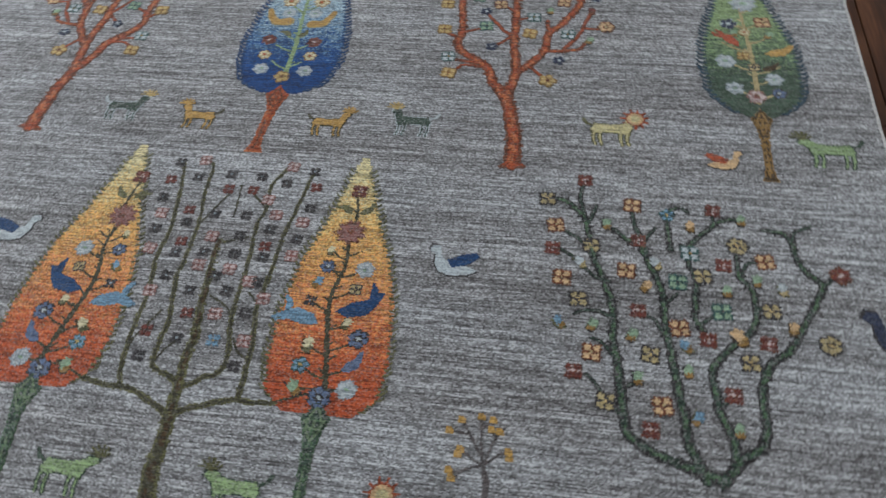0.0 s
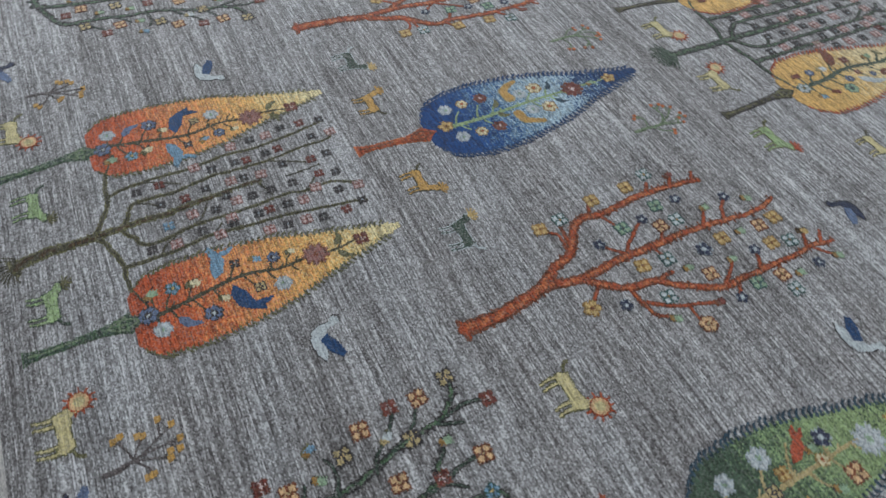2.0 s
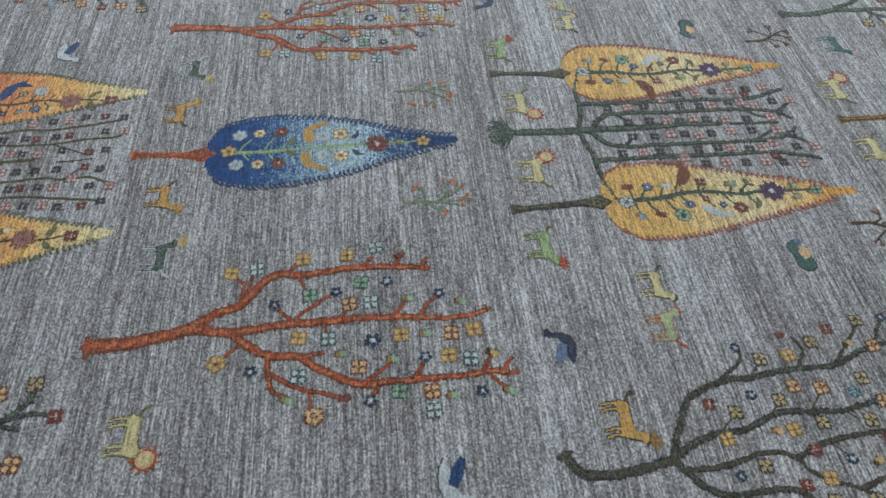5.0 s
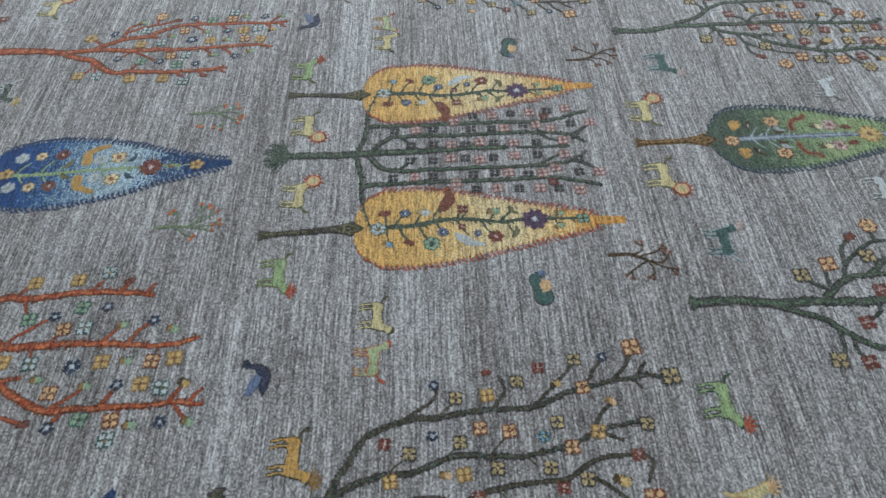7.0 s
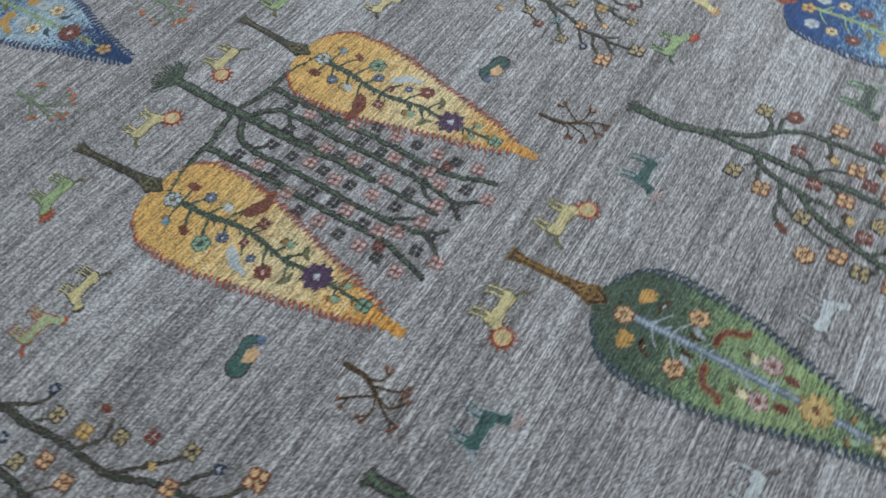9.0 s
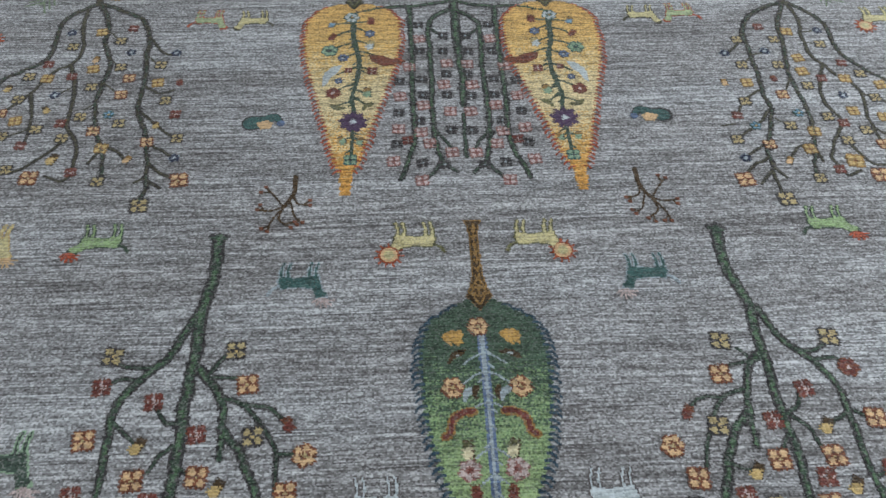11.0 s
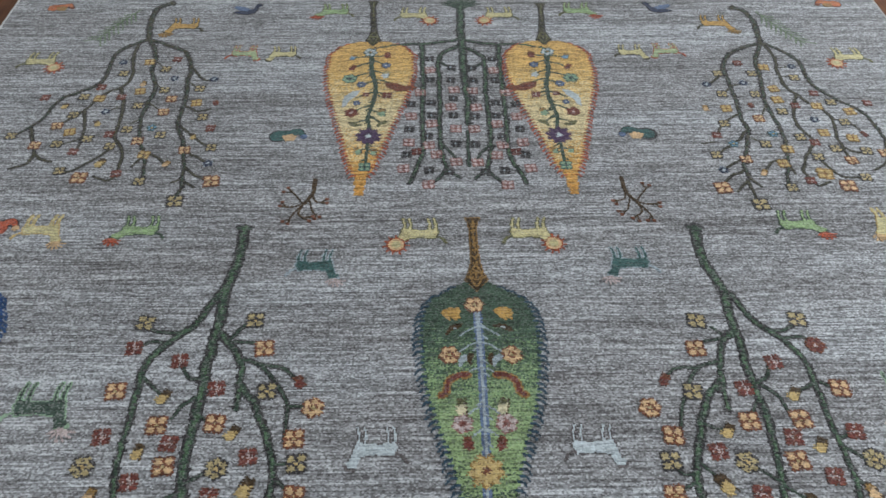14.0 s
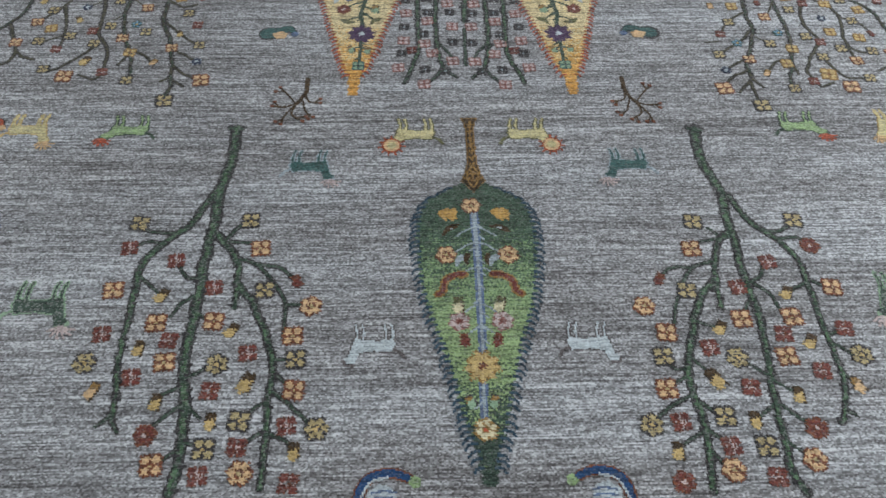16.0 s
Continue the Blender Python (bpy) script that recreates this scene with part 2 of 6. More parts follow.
class Cloth:
    """Shapes worked knot by knot: every row of knots is its own low raised bar."""

    def __init__(self):
        self.knots = {}

    def tie(self, i, j, z, index):
        old = self.knots.get((i, j))
        if old is None or old[0] <= z:
            self.knots[(i, j)] = (z, index)

    def spot(self, x, y, r, z, index):
        for j in range(math.floor((y - r) / KV), math.ceil((y + r) / KV) + 1):
            h = r * r - ((j + 0.5) * KV - y) ** 2
            if h >= 0:
                h = math.sqrt(h)
                for i in range(math.floor((x - h) / KU + 0.5), math.floor((x + h) / KU - 0.5) + 1):
                    self.tie(i, j, z, index)

    def area(self, pts, z, index):
        ys = [q[1] for q in pts]
        for j in range(math.floor(min(ys) / KV), math.ceil(max(ys) / KV) + 1):
            y = (j + 0.5) * KV
            cuts = sorted(a[0] + (b[0] - a[0]) * (y - a[1]) / (b[1] - a[1]) for a, b in zip(pts, pts[1:] + pts[:1]) if (a[1] > y) != (b[1] > y))
            for l, r in zip(cuts[::2], cuts[1::2]):
                for i in range(math.floor(l / KU + 0.5), math.floor(r / KU - 0.5) + 1):
                    self.tie(i, j, z, index)

    def mesh(self, name):
        rows = {}
        for (i, j), (z, index) in self.knots.items():
            rows.setdefault(j, []).append((i, z, index))
        verts, faces, mats = [], [], []
        for j, row in sorted(rows.items()):
            row.sort()
            k = 0
            while k < len(row):
                e = k
                while e + 1 < len(row) and row[e + 1] == (row[e][0] + 1, row[k][1], row[k][2]) and e - k < 12:
                    e += 1
                a, b, z = row[k][0], row[e][0] + 1, row[k][1]
                x0, x1 = (a + 0.4 * shake(a, j)) * KU, (b + 0.4 * shake(b, j)) * KU
                y0, y1 = j * KV, (j + 1) * KV
                z += 0.00015 * shake(a + 3, j + 5)
                n = len(verts)
                verts += [(x0, y0, z - 0.0028), (x1, y0, z - 0.0028), (x1, y1, z - 0.0028), (x0, y1, z - 0.0028), (x0, y0, z), (x1, y0, z), (x1, y1, z), (x0, y1, z)]
                faces += [(n + 4, n + 5, n + 6, n + 7), (n, n + 1, n + 5, n + 4), (n + 1, n + 2, n + 6, n + 5), (n + 2, n + 3, n + 7, n + 6), (n + 3, n, n + 4, n + 7)]
                mats += [row[k][2]] * 5
                k = e + 1
        me = bpy.data.meshes.new(name)
        me.from_pydata(verts, [], faces)
        me.polygons.foreach_set("material_index", mats)
        return me


def link_mesh(name, bm, mats, parent=None, label=""):
    if isinstance(bm, Cloth):
        me = bm.mesh(name)
    else:
        me = bpy.data.meshes.new(name)
        bm.to_mesh(me)
        bm.free()
    for m in mats:
        me.materials.append(m)
    ob = new(name, me)
    ob.parent = parent
    return tagged(ob, label)


def part(name, bm, material, parent, label=""):
    return link_mesh(name, bm, material if isinstance(material, (list, tuple)) else [material], parent, label)


def box(bm, x0, y0, z0, x1, y1, z1):
    v = [bm.verts.new(p) for p in ((x0, y0, z0), (x1, y0, z0), (x1, y1, z0), (x0, y1, z0), (x0, y0, z1), (x1, y0, z1), (x1, y1, z1), (x0, y1, z1))]
    for f in ((3, 2, 1, 0), (4, 5, 6, 7), (0, 1, 5, 4), (1, 2, 6, 5), (2, 3, 7, 6), (3, 0, 4, 7)):
        bm.faces.new([v[i] for i in f])


def slab(cloth, pts, z, depth=0.0, index=0):
    """A patch of pile."""
    cloth.area(pts, z, index)


def smooth_line(pts, step=0.006):
    """Points along a gliding curve through pts."""
    p = [Vector(q) for q in pts]
    p = [p[0] * 2 - p[1]] + p + [p[-1] * 2 - p[-2]]
    out = []
    for a, b, c, d in zip(p, p[1:], p[2:], p[3:]):
        k = max(2, int((c - b).length / step))
        for i in range(k):
            t = i / k
            out.append(0.5 * (2 * b + (c - a) * t + (2 * a - 5 * b + 4 * c - d) * t * t + (3 * b - a - 3 * c + d) * t ** 3))
    return out + [p[-2]]


def ribbon(bm, pts, w0, w1, z, depth=0.003, index=0, rough=0.16):
    """A woven line with a ragged, knot-stepped edge."""
    if isinstance(bm, Cloth):
        line = smooth_line(pts, 0.0024)
        n = len(line) - 1
        for i, q in enumerate(line):
            w = (w0 + (w1 - w0) * i / n) * (1 + rng.uniform(-rough, rough))
            bm.spot(q.x, q.y, max(w / 2, 0.0021), z, index)
        return
    line = smooth_line(pts)
    n = len(line)
    rows = []
    for i, q in enumerate(line):
        d = line[min(i + 1, n - 1)] - line[max(i - 1, 0)]
        side = Vector((-d.y, d.x)).normalized() if d.length > 0 else Vector((1, 0))
        w = w0 + (w1 - w0) * i / (n - 1)
        a, b = (w * (0.5 + rng.uniform(-rough, rough)) for _ in range(2))
        l, r = q + side * a, q - side * b
        rows.append((bm.verts.new((l.x, l.y, z - depth)), bm.verts.new((l.x, l.y, z)), bm.verts.new((r.x, r.y, z)), bm.verts.new((r.x, r.y, z - depth))))
    for s, t in zip(rows, rows[1:]):
        for i in range(3):
            f = bm.faces.new((s[i], s[i + 1], t[i + 1], t[i]))
            f.material_index = index
    for r, flip in ((rows[0], False), (rows[-1], True)):
        bm.faces.new(r[::-1] if not flip else r).material_index = index


class Weaver:
    """Collects the lines of one motif; mirrors them where side is -1, with the weaver's own drift."""

    def __init__(self, side=1, drift=(1, 0, 0, 0, 1, 0)):
        self.bm, self.side, self.drift, self.count = Cloth(), side, drift, 0
        self.motif = None

    def place(self, x, y):
        if self.side > 0:
            return x, y
        a, b, c, d, e, f = self.drift
        return -a * x + b * y + c, -d * x + e * y + f


def limb(w, w0, w1, *xy):
    pts = [w.place(xy[i], xy[i + 1]) for i in range(0, len(xy), 2)]
    if w0 > 0.0065:
        pts = [q + Vector((rng.uniform(-1, 1), rng.uniform(-1, 1))) * min(0.0022, 0.2 * w0) for q in smooth_line(pts, 0.017)]
        if w0 >= 0.018 and w.count == 0:
            d = (pts[1] - pts[0]).normalized()
            e = Vector((-d.y, d.x)) * w0 * 0.8
            ribbon(w.bm, [pts[0] - e - d * 0.003, pts[0] + e - d * 0.001], 0.012, 0.009, TOP + 0.0008, index=1)
            ribbon(w.bm, [pts[0] - e * 0.9 + d * 0.002, pts[0] + e * 0.8 + d * 0.003], 0.007, 0.006, TOP + 0.0012)
    w.count += 1
    z = TOP + 0.0011 - 0.000015 * w.count
    if w0 > 0.0065:
        ribbon(w.bm, pts, w0 * 0.90 + 0.003, w1 * 0.90 + 0.003, z - 0.0006, index=1, rough=0.3)
    ribbon(w.bm, pts, w0 * 0.62, w1 * 0.62, z, rough=0.42)
    if w0 > 0.0115:
        line = smooth_line(pts, 0.014)
        shift = [q + Vector((rng.uniform(-1, 1), rng.uniform(-1, 1))) * 0.16 * w0 for q in line]
        k = rng.randrange(3)
        while k + 3 < len(shift):
            n = rng.randrange(3, 6)
            ribbon(w.bm, [tuple(q) for q in shift[k:k + n]], w0 * 0.34, w0 * 0.26, z + 0.0004, index=2, rough=0.4)
            k += n + rng.randrange(1, 3)
        # dark notches across the bark
        for q, nxt in list(zip(line, line[1:]))[1::2]:
            d = (nxt - q).normalized()
            e = Vector((-d.y, d.x)) * w0 * rng.choice((-1, 1)) * rng.uniform(0.5, 0.66)
            c = q + d * rng.uniform(0, 0.008)
            ribbon(w.bm, [c + e, c + e * rng.uniform(0.1, 0.4)], 0.0032, 0.003, z + 0.0006, index=1)


def disc(cx, cy, r, n=8, turn=0.0, squash=1.0):
    return [(cx + r * math.cos(turn + i * math.tau / n), cy + squash * r * math.sin(turn + i * math.tau / n)) for i in range(n)]


FLOWERS = {}


def four_petals(u, v, petal, rim):
    """0 outline, 1 petal, 2 heart or None at a knot of a blossom with four square petals."""
    d = ((abs(u) - 0.53) ** 4 + (abs(v) - 0.53) ** 4) ** 0.25
    return 2 if math.hypot(u, v) < 0.17 else 1 if d < petal else 0 if d < rim else None


def round_petals(u, v, n, petal, rim, reach=0.62):
    """The same for n round petals about a disc."""
    r = math.hypot(u, v)
    if r < 0.2:
        return 2
    step = math.tau / n
    a = round(math.atan2(v, u) / step) * step
    d = math.hypot(u - reach * math.cos(a), v - reach * math.sin(a))
    return 1 if d < petal else 0 if d < rim or r < 0.36 else None


def tulip(u, v):
    """A bud in its cup: a dark cap, a bright bell with three points and a broken outline."""
    width = 0.62 * math.cos(0.9 * (v + 0.1)) if -1.0 < v < 0.75 else 0.0
    if v > 0.2:
        width = 0.66
        if v > 0.55 + 0.4 * abs(math.cos(4.2 * u)):
            return None
    if abs(u) < width - 0.14 and -0.85 < v:
        return 3 if v < -0.28 + 0.35 * u else 1
    return 0 if abs(u) < width and u < 0.45 else None


def star(u, v, n):
    """A rosette of n pointed rays."""
    r = math.hypot(u, v)
    if r < 0.26:
        return 2
    step = math.tau / n
    a = math.atan2(v, u)
    off = abs(a - round(a / step) * step) * r
    wide = 0.34 * min(1.0, (1.2 - r) * 2.2)
    return None if r > 1.2 else 1 if off < wide * 0.62 else 0 if off < wide + 0.05 else None


HEART = {"o": "d", "y": "brickdark", "r": "p", "d": "y", "k": "w", "b": "y", "g": "ink", "w": "goldbrown", "m": "brickdark", "i": "g", "c": "brick", "p": "r", "q": "w", "v": "w"}
OUTLINE = {"o": "brickdark", "y": "goldbrown", "c": "goldbrown", "p": "m", "w": "sea", "b": "sea", "g": "sea", "m": "brickdark", "i": "mist", "r": "brickdark", "k": "mist", "q": "ink", "v": "v"}
CUP = {"g": "goldbrown", "y": "umber", "w": "d", "o": "goldbrown", "b": "goldbrown", "r": "brickdark", "c": "moss"}


def flower_mesh(kind, size):
    """One woven blossom, chosen knot by knot; alike blossoms share their mesh."""
    variant = rng.randrange(4)
    if (kind, size, variant) in FLOWERS:
        return FLOWERS[kind, size, variant]
    bm = Cloth()
    small, bell, key = kind[0] == "s", kind[0] == "t", kind[-1]
    r = (0.0122 if small else 0.0150 if key == "r" else 0.0164) * size
    turn = rng.uniform(-0.6, 0.6) if bell else rng.uniform(-0.14, 0.14)
    spin = rng.uniform(0, 1.0)
    ox, oy = rng.uniform(-0.0014, 0.0014), rng.uniform(-0.0014, 0.0014)
    ca, sa = math.cos(turn), math.sin(turn)
    n = math.ceil(1.4 * r / KV)
    for j in range(-n, n + 1):
        for i in range(-n, n + 1):
            x, y = ((i + 0.5) * KU - ox) / r, ((j + 0.5) * KV - oy) / r
            x, y = x + 0.26 * shake(i + 5 * variant, j), y + 0.16 * shake(j, i + variant)
            u, v = x * ca + y * sa, y * ca - x * sa
            if bell:
                k = tulip(u, v)
            elif size > 1.6 or key == "v":
                k = star(u * math.cos(spin) + v * math.sin(spin), v * math.cos(spin) - u * math.sin(spin), 9)
            elif small:
                k = four_petals(u, v, 0.34 if key == "p" else 0.43, 0.60 if key == "p" else 0.43)
            elif key == "r" and size < 1.25:
                k = four_petals(u, v, 0.44, 0.50)
                k = 2 if k == 1 and min(abs(u), abs(v)) < 0.13 else k
            elif key == "k":
                k = round_petals(u, v, 5, 0.34, 0.38)
            elif size < 1.25 and key in "odygwp":
                k = four_petals(u, v, 0.36, 0.58)
            else:
                k = round_petals(u * math.cos(spin) + v * math.sin(spin), v * math.cos(spin) - u * math.sin(spin), 5 if key in "ybk" else 6, 0.28, 0.42)
            if k is not None:
                bm.tie(i, j, 0.0013 + 0.0002 * k, k)
    me = bm.mesh("flower")
    edge = OUTLINE.get(key, "ink")
    if bell:
        edge = {"g": "ink", "r": "brickdark", "b": "moss", "w": "moss"}.get(key, "umber")
    for name in (edge, "ink" if kind == "sk" else key, "mist" if kind == "sk" else HEART[key], CUP.get(key, "ink")):
        me.materials.append(Y[name])
    FLOWERS[kind, size, variant] = me
    return me


def bloom(w, kind, x, y, size=1.0, lift=0.0):
    x, y = w.place(x, y)
    ob = new("flower", flower_mesh(kind, size))
    ob.parent = w.motif
    ob.location = (x, y, TOP + lift - w.motif.location.z)


# ---- the room ----
X0, X1, Y0, Y1, HIGH = -4.6, 4.8, -3.2, 5.6, 2.8


def wall(name, x0, y0, x1, y1):
    bm = bmesh.new()
    box(bm, x0, y0, 0, x1, y1, HIGH)
    tagged(part(name, bm, PLASTER, None), "plain white plastered wall", "wall", kind="structure")


wall("wall_south", X0 - 0.15, Y0 - 0.15, X1 + 0.15, Y0)
wall("wall_north", X0 - 0.15, Y1, X1 + 0.15, Y1 + 0.15)
# assumed openings in the unseen side walls, made to hold the added lamps
LAMP_GAPS = ((-1.9, 0.1), (0.7, 2.7), (3.3, 5.0))


def lamp_wall(name, x0, x1):
    bm = bmesh.new()
    last = Y0
    for a, b in LAMP_GAPS:
        box(bm, x0, last, 0, x1, a, HIGH)
        box(bm, x0, a, 0, x1, b, 0.9)
        box(bm, x0, a, 2.4, x1, b, HIGH)
        last = b
    box(bm, x0, last, 0, x1, Y1, HIGH)
    tagged(part(name, bm, PLASTER, None), "white plastered wall with three window openings", "wall", kind="structure")


lamp_wall("wall_west", X0 - 0.15, X0)
lamp_wall("wall_east", X1, X1 + 0.15)
bm = bmesh.new()
box(bm, X0 - 0.15, Y0 - 0.15, HIGH, X1 + 0.15, Y1 + 0.15, HIGH + 0.15)
tagged(part("ceiling", bm, PLASTER, None), "plain white ceiling", "ceiling", kind="structure")
# added soft lamps on both sides for even light; no such source is known
for a, b in LAMP_GAPS:
    c = (a + b) / 2
    area_lamp("west_fill_light", look((X0 - 0.02, c, 1.65), (X0 + 2, c, 1.3)), b - a, 1.5, WEST_POWER, (0.90, 0.95, 1.0))
    area_lamp("east_fill_light", look((X1 + 0.02, c, 1.65), (X1 - 2, c, 1.3)), b - a, 1.5, EAST_POWER, (0.93, 0.97, 1.0))

bm = bmesh.new()
box(bm, X0 - 0.15, Y0 - 0.15, -0.2, X1 + 0.15, Y1 + 0.15, -0.012)
floor = tagged(part("floor", bm, Y["ink"], None), "dark walnut board floor under the rug", "floor", kind="structure")

# ---- the rug ----
HALF, FOOT, HEAD = 1.487, -0.905, 3.28
rug = tagged(new("rug"), "grey hand-knotted wool rug with woven trees on board floor", "rug")


def wavy(t):
    return 0.006 * noise.noise((t * 1.3, 3.1, 0)) + 0.0015 * noise.noise((t * 19, 7.7, 0))


def edge_x(y, side):
    drift = max(0.0, min(1.0, (y - 0.66) / 0.24))
    return (HALF - 0.039 + 0.045 * drift if side > 0 else 0.032 - HALF) + wavy(y + 10 * side)


bm = bmesh.new()
N, M = 24, 160
grid = []
for j in range(M + 1):
    y = FOOT + (HEAD - FOOT) * j / M
    l, r = edge_x(y, -1), edge_x(y, 1)
    row = []
    for i in range(N + 1):
        x = l + (r - l) * i / N
        yy = y + (wavy(x + 40) if j == 0 else wavy(x + 60) if j == M else 0)
        row.append(bm.verts.new((x, yy, TOP)))
    grid.append(row)
for j in range(M):
    for i in range(N):
        bm.faces.new((grid[j][i], grid[j][i + 1], grid[j + 1][i + 1], grid[j + 1][i]))
rim = [e for e in bm.edges if e.is_boundary]
new_rim = bmesh.ops.extrude_edge_only(bm, edges=rim)["geom"]
for v in new_rim:
    if isinstance(v, bmesh.types.BMVert):
        v.co.z = 0.0005
bmesh.ops.recalc_face_normals(bm, faces=bm.faces)
field = part("pile_field", bm, FIELD, rug, "streaked grey wool pile")

for side in (-1, 1):
    bm = bmesh.new()
    ring = []
    n = 420
    for j in range(n + 1):
        y = FOOT + (HEAD - FOOT) * j / n
        c = edge_x(y, side) + side * 0.003
        k = 1 + 0.12 * (j % 2)
        ring.append([bm.verts.new((c + 0.0055 * k * math.cos(a), y, 0.0065 + 0.006 * k * math.sin(a))) for a in [i * math.tau / 7 for i in range(7)]])
    for a, b in zip(ring, ring[1:]):
        for i in range(7):
            bm.faces.new((a[i], a[(i + 1) % 7], b[(i + 1) % 7], b[i]))
    bm.faces.new(ring[0]), bm.faces.new(ring[-1][::-1])
    bmesh.ops.recalc_face_normals(bm, faces=bm.faces)
    part("selvedge", bm, EDGE, rug, "cream overcast side cord")
for y, s in ((FOOT, -1), (HEAD, 1)):
    bm = bmesh.new()
    x = -HALF
    while x < HALF:
        e = y + wavy(x + (40 if s < 0 else 60))
        lng = rng.uniform(0.018, 0.032)
        bend = rng.uniform(-0.006, 0.006)
        ribbon(bm, [(x, e - s * 0.004), (x + bend * 0.4, e + s * lng * 0.5), (x + bend, e + s * lng)], 0.005, 0.003, 0.0105 - rng.uniform(0, 0.002), 0.004)
        x += rng.uniform(0.0045, 0.007)
    bm2 = bmesh.new()
    prev = None
    for k in range(121):
        x = -HALF + 2 * HALF * k / 120
        e = y + wavy(x + (40 if s < 0 else 60))
        w0 = 0.014 + 0.003 * noise.noise((x * 9, 1.5, 0))
        now = [bm2.verts.new(q) for q in ((x, e - s * 0.002, 0.0108), (x, e + s * w0, 0.0075), (x, e + s * w0, 0.0005))]
        if prev:
            bm2.faces.new((prev[0], now[0], now[1], prev[1])), bm2.faces.new((prev[1], now[1], now[2], prev[2]))
        prev = now
    bmesh.ops.recalc_face_normals(bm2, faces=bm2.faces)
    part("end_band", bm2, EDGE, rug, "flat-woven cream end band")
    tagged(part("fringe", bm, EDGE, rug, "short cream warp fringe"), kind="stuff")


PLAIN = (1, 0, 0, 0, 1, 0)


def branching(name, side, drift, build, materials, label):
    w = Weaver(side, drift)
    build(w)
    w.motif = part(name, w.bm, [Y[k] for k in materials], rug, label)
    return w


def roots(w, x, y, n, length):
    for i in range(n):
        a = -math.pi * (0.1 + 0.8 * i / (n - 1))
        l = length * rng.uniform(0.7, 1.1)
        limb(w, 0.006, 0.004, x + 0.012 * math.cos(a), y, x + l * 0.6 * math.cos(a), y + l * 0.5 * math.sin(a), x + l * math.cos(a + 0.3), y + l * math.sin(a + 0.3))


def grove(b):
    limb(b, 0.0289, 0.0205, 0.060, -0.841, 0.045, -0.801, 0.040, -0.758, 0.040, -0.708, 0.037, -0.654)
    limb(b, 0.0187, 0.0074, 0.040, -0.671, 0.029, -0.574, 0.028, -0.487, 0.015, -0.395, 0.005, -0.295, 0.009, -0.261)
    limb(b, 0.0102, 0.0074, 0.038, -0.660, 0.076, -0.642, 0.126, -0.625, 0.164, -0.621, 0.224, -0.618, 0.273, -0.595, 0.299, -0.589)
    limb(b, 0.0102, 0.0074, 0.034, -0.666, -0.003, -0.642, -0.044, -0.624, -0.082, -0.616, -0.143, -0.611, -0.193, -0.592, -0.230, -0.577)
    limb(b, 0.0085, 0.0046, 0.156, -0.613, 0.155, -0.573, 0.155, -0.537, 0.147, -0.475, 0.136, -0.410, 0.141, -0.340, 0.143, -0.290, 0.144, -0.237, 0.153, -0.173, 0.162, -0.107, 0.172, -0.038)
    limb(b, 0.0085, 0.0046, 0.045, -0.602, 0.078, -0.581, 0.108, -0.560, 0.105, -0.505, 0.091, -0.441, 0.089, -0.374, 0.086, -0.302, 0.077, -0.227, 0.084, -0.163, 0.079, -0.097, 0.105, -0.043)
    limb(b, 0.0085, 0.0046, -0.082, -0.616, -0.091, -0.587, -0.101, -0.526, -0.103, -0.461, -0.105, -0.392, -0.119, -0.321, -0.116, -0.260, -0.121, -0.197, -0.131, -0.132, -0.148, -0.046)
    limb(b, 0.0085, 0.0046, 0.022, -0.593, -0.010, -0.578, -0.036, -0.563, -0.038, -0.519, -0.038, -0.454, -0.055, -0.373, -0.055, -0.301, -0.056, -0.224, -0.069, -0.144, -0.072, -0.075, -0.079, -0.040)
    limb(b, 0.0051, 0.0037, 0.155, -0.537, 0.128, -0.521, 0.109, -0.492)
    limb(b, 0.0051, 0.0037, -0.056, -0.224, -0.033, -0.173, -0.013, -0.130)
    limb(b, 0.0051, 0.0037, 0.016, -0.193, 0.015, -0.153, 0.009, -0.103)
    limb(b, 0.0051, 0.0037, -0.101, -0.526, -0.088, -0.499, -0.060, -0.443)
    limb(b, 0.0051, 0.0037, 0.091, -0.441, 0.065, -0.417, 0.032, -0.400)
    limb(b, 0.0051, 0.0037, 0.136, -0.410, 0.111, -0.385)
    limb(b, 0.0051, 0.0037, 0.084, -0.163, 0.047, -0.125)
    limb(b, 0.0051, 0.0037, -0.036, -0.563, -0.022, -0.530, -0.006, -0.510)
    limb(b, 0.0051, 0.0037, 0.013, -0.264, 0.045, -0.253, 0.068, -0.244)
    limb(b, 0.0051, 0.0037, 0.010, -0.264, -0.018, -0.248, -0.033, -0.245)
    roots(b, 0.062, -0.832, 11, 0.05)


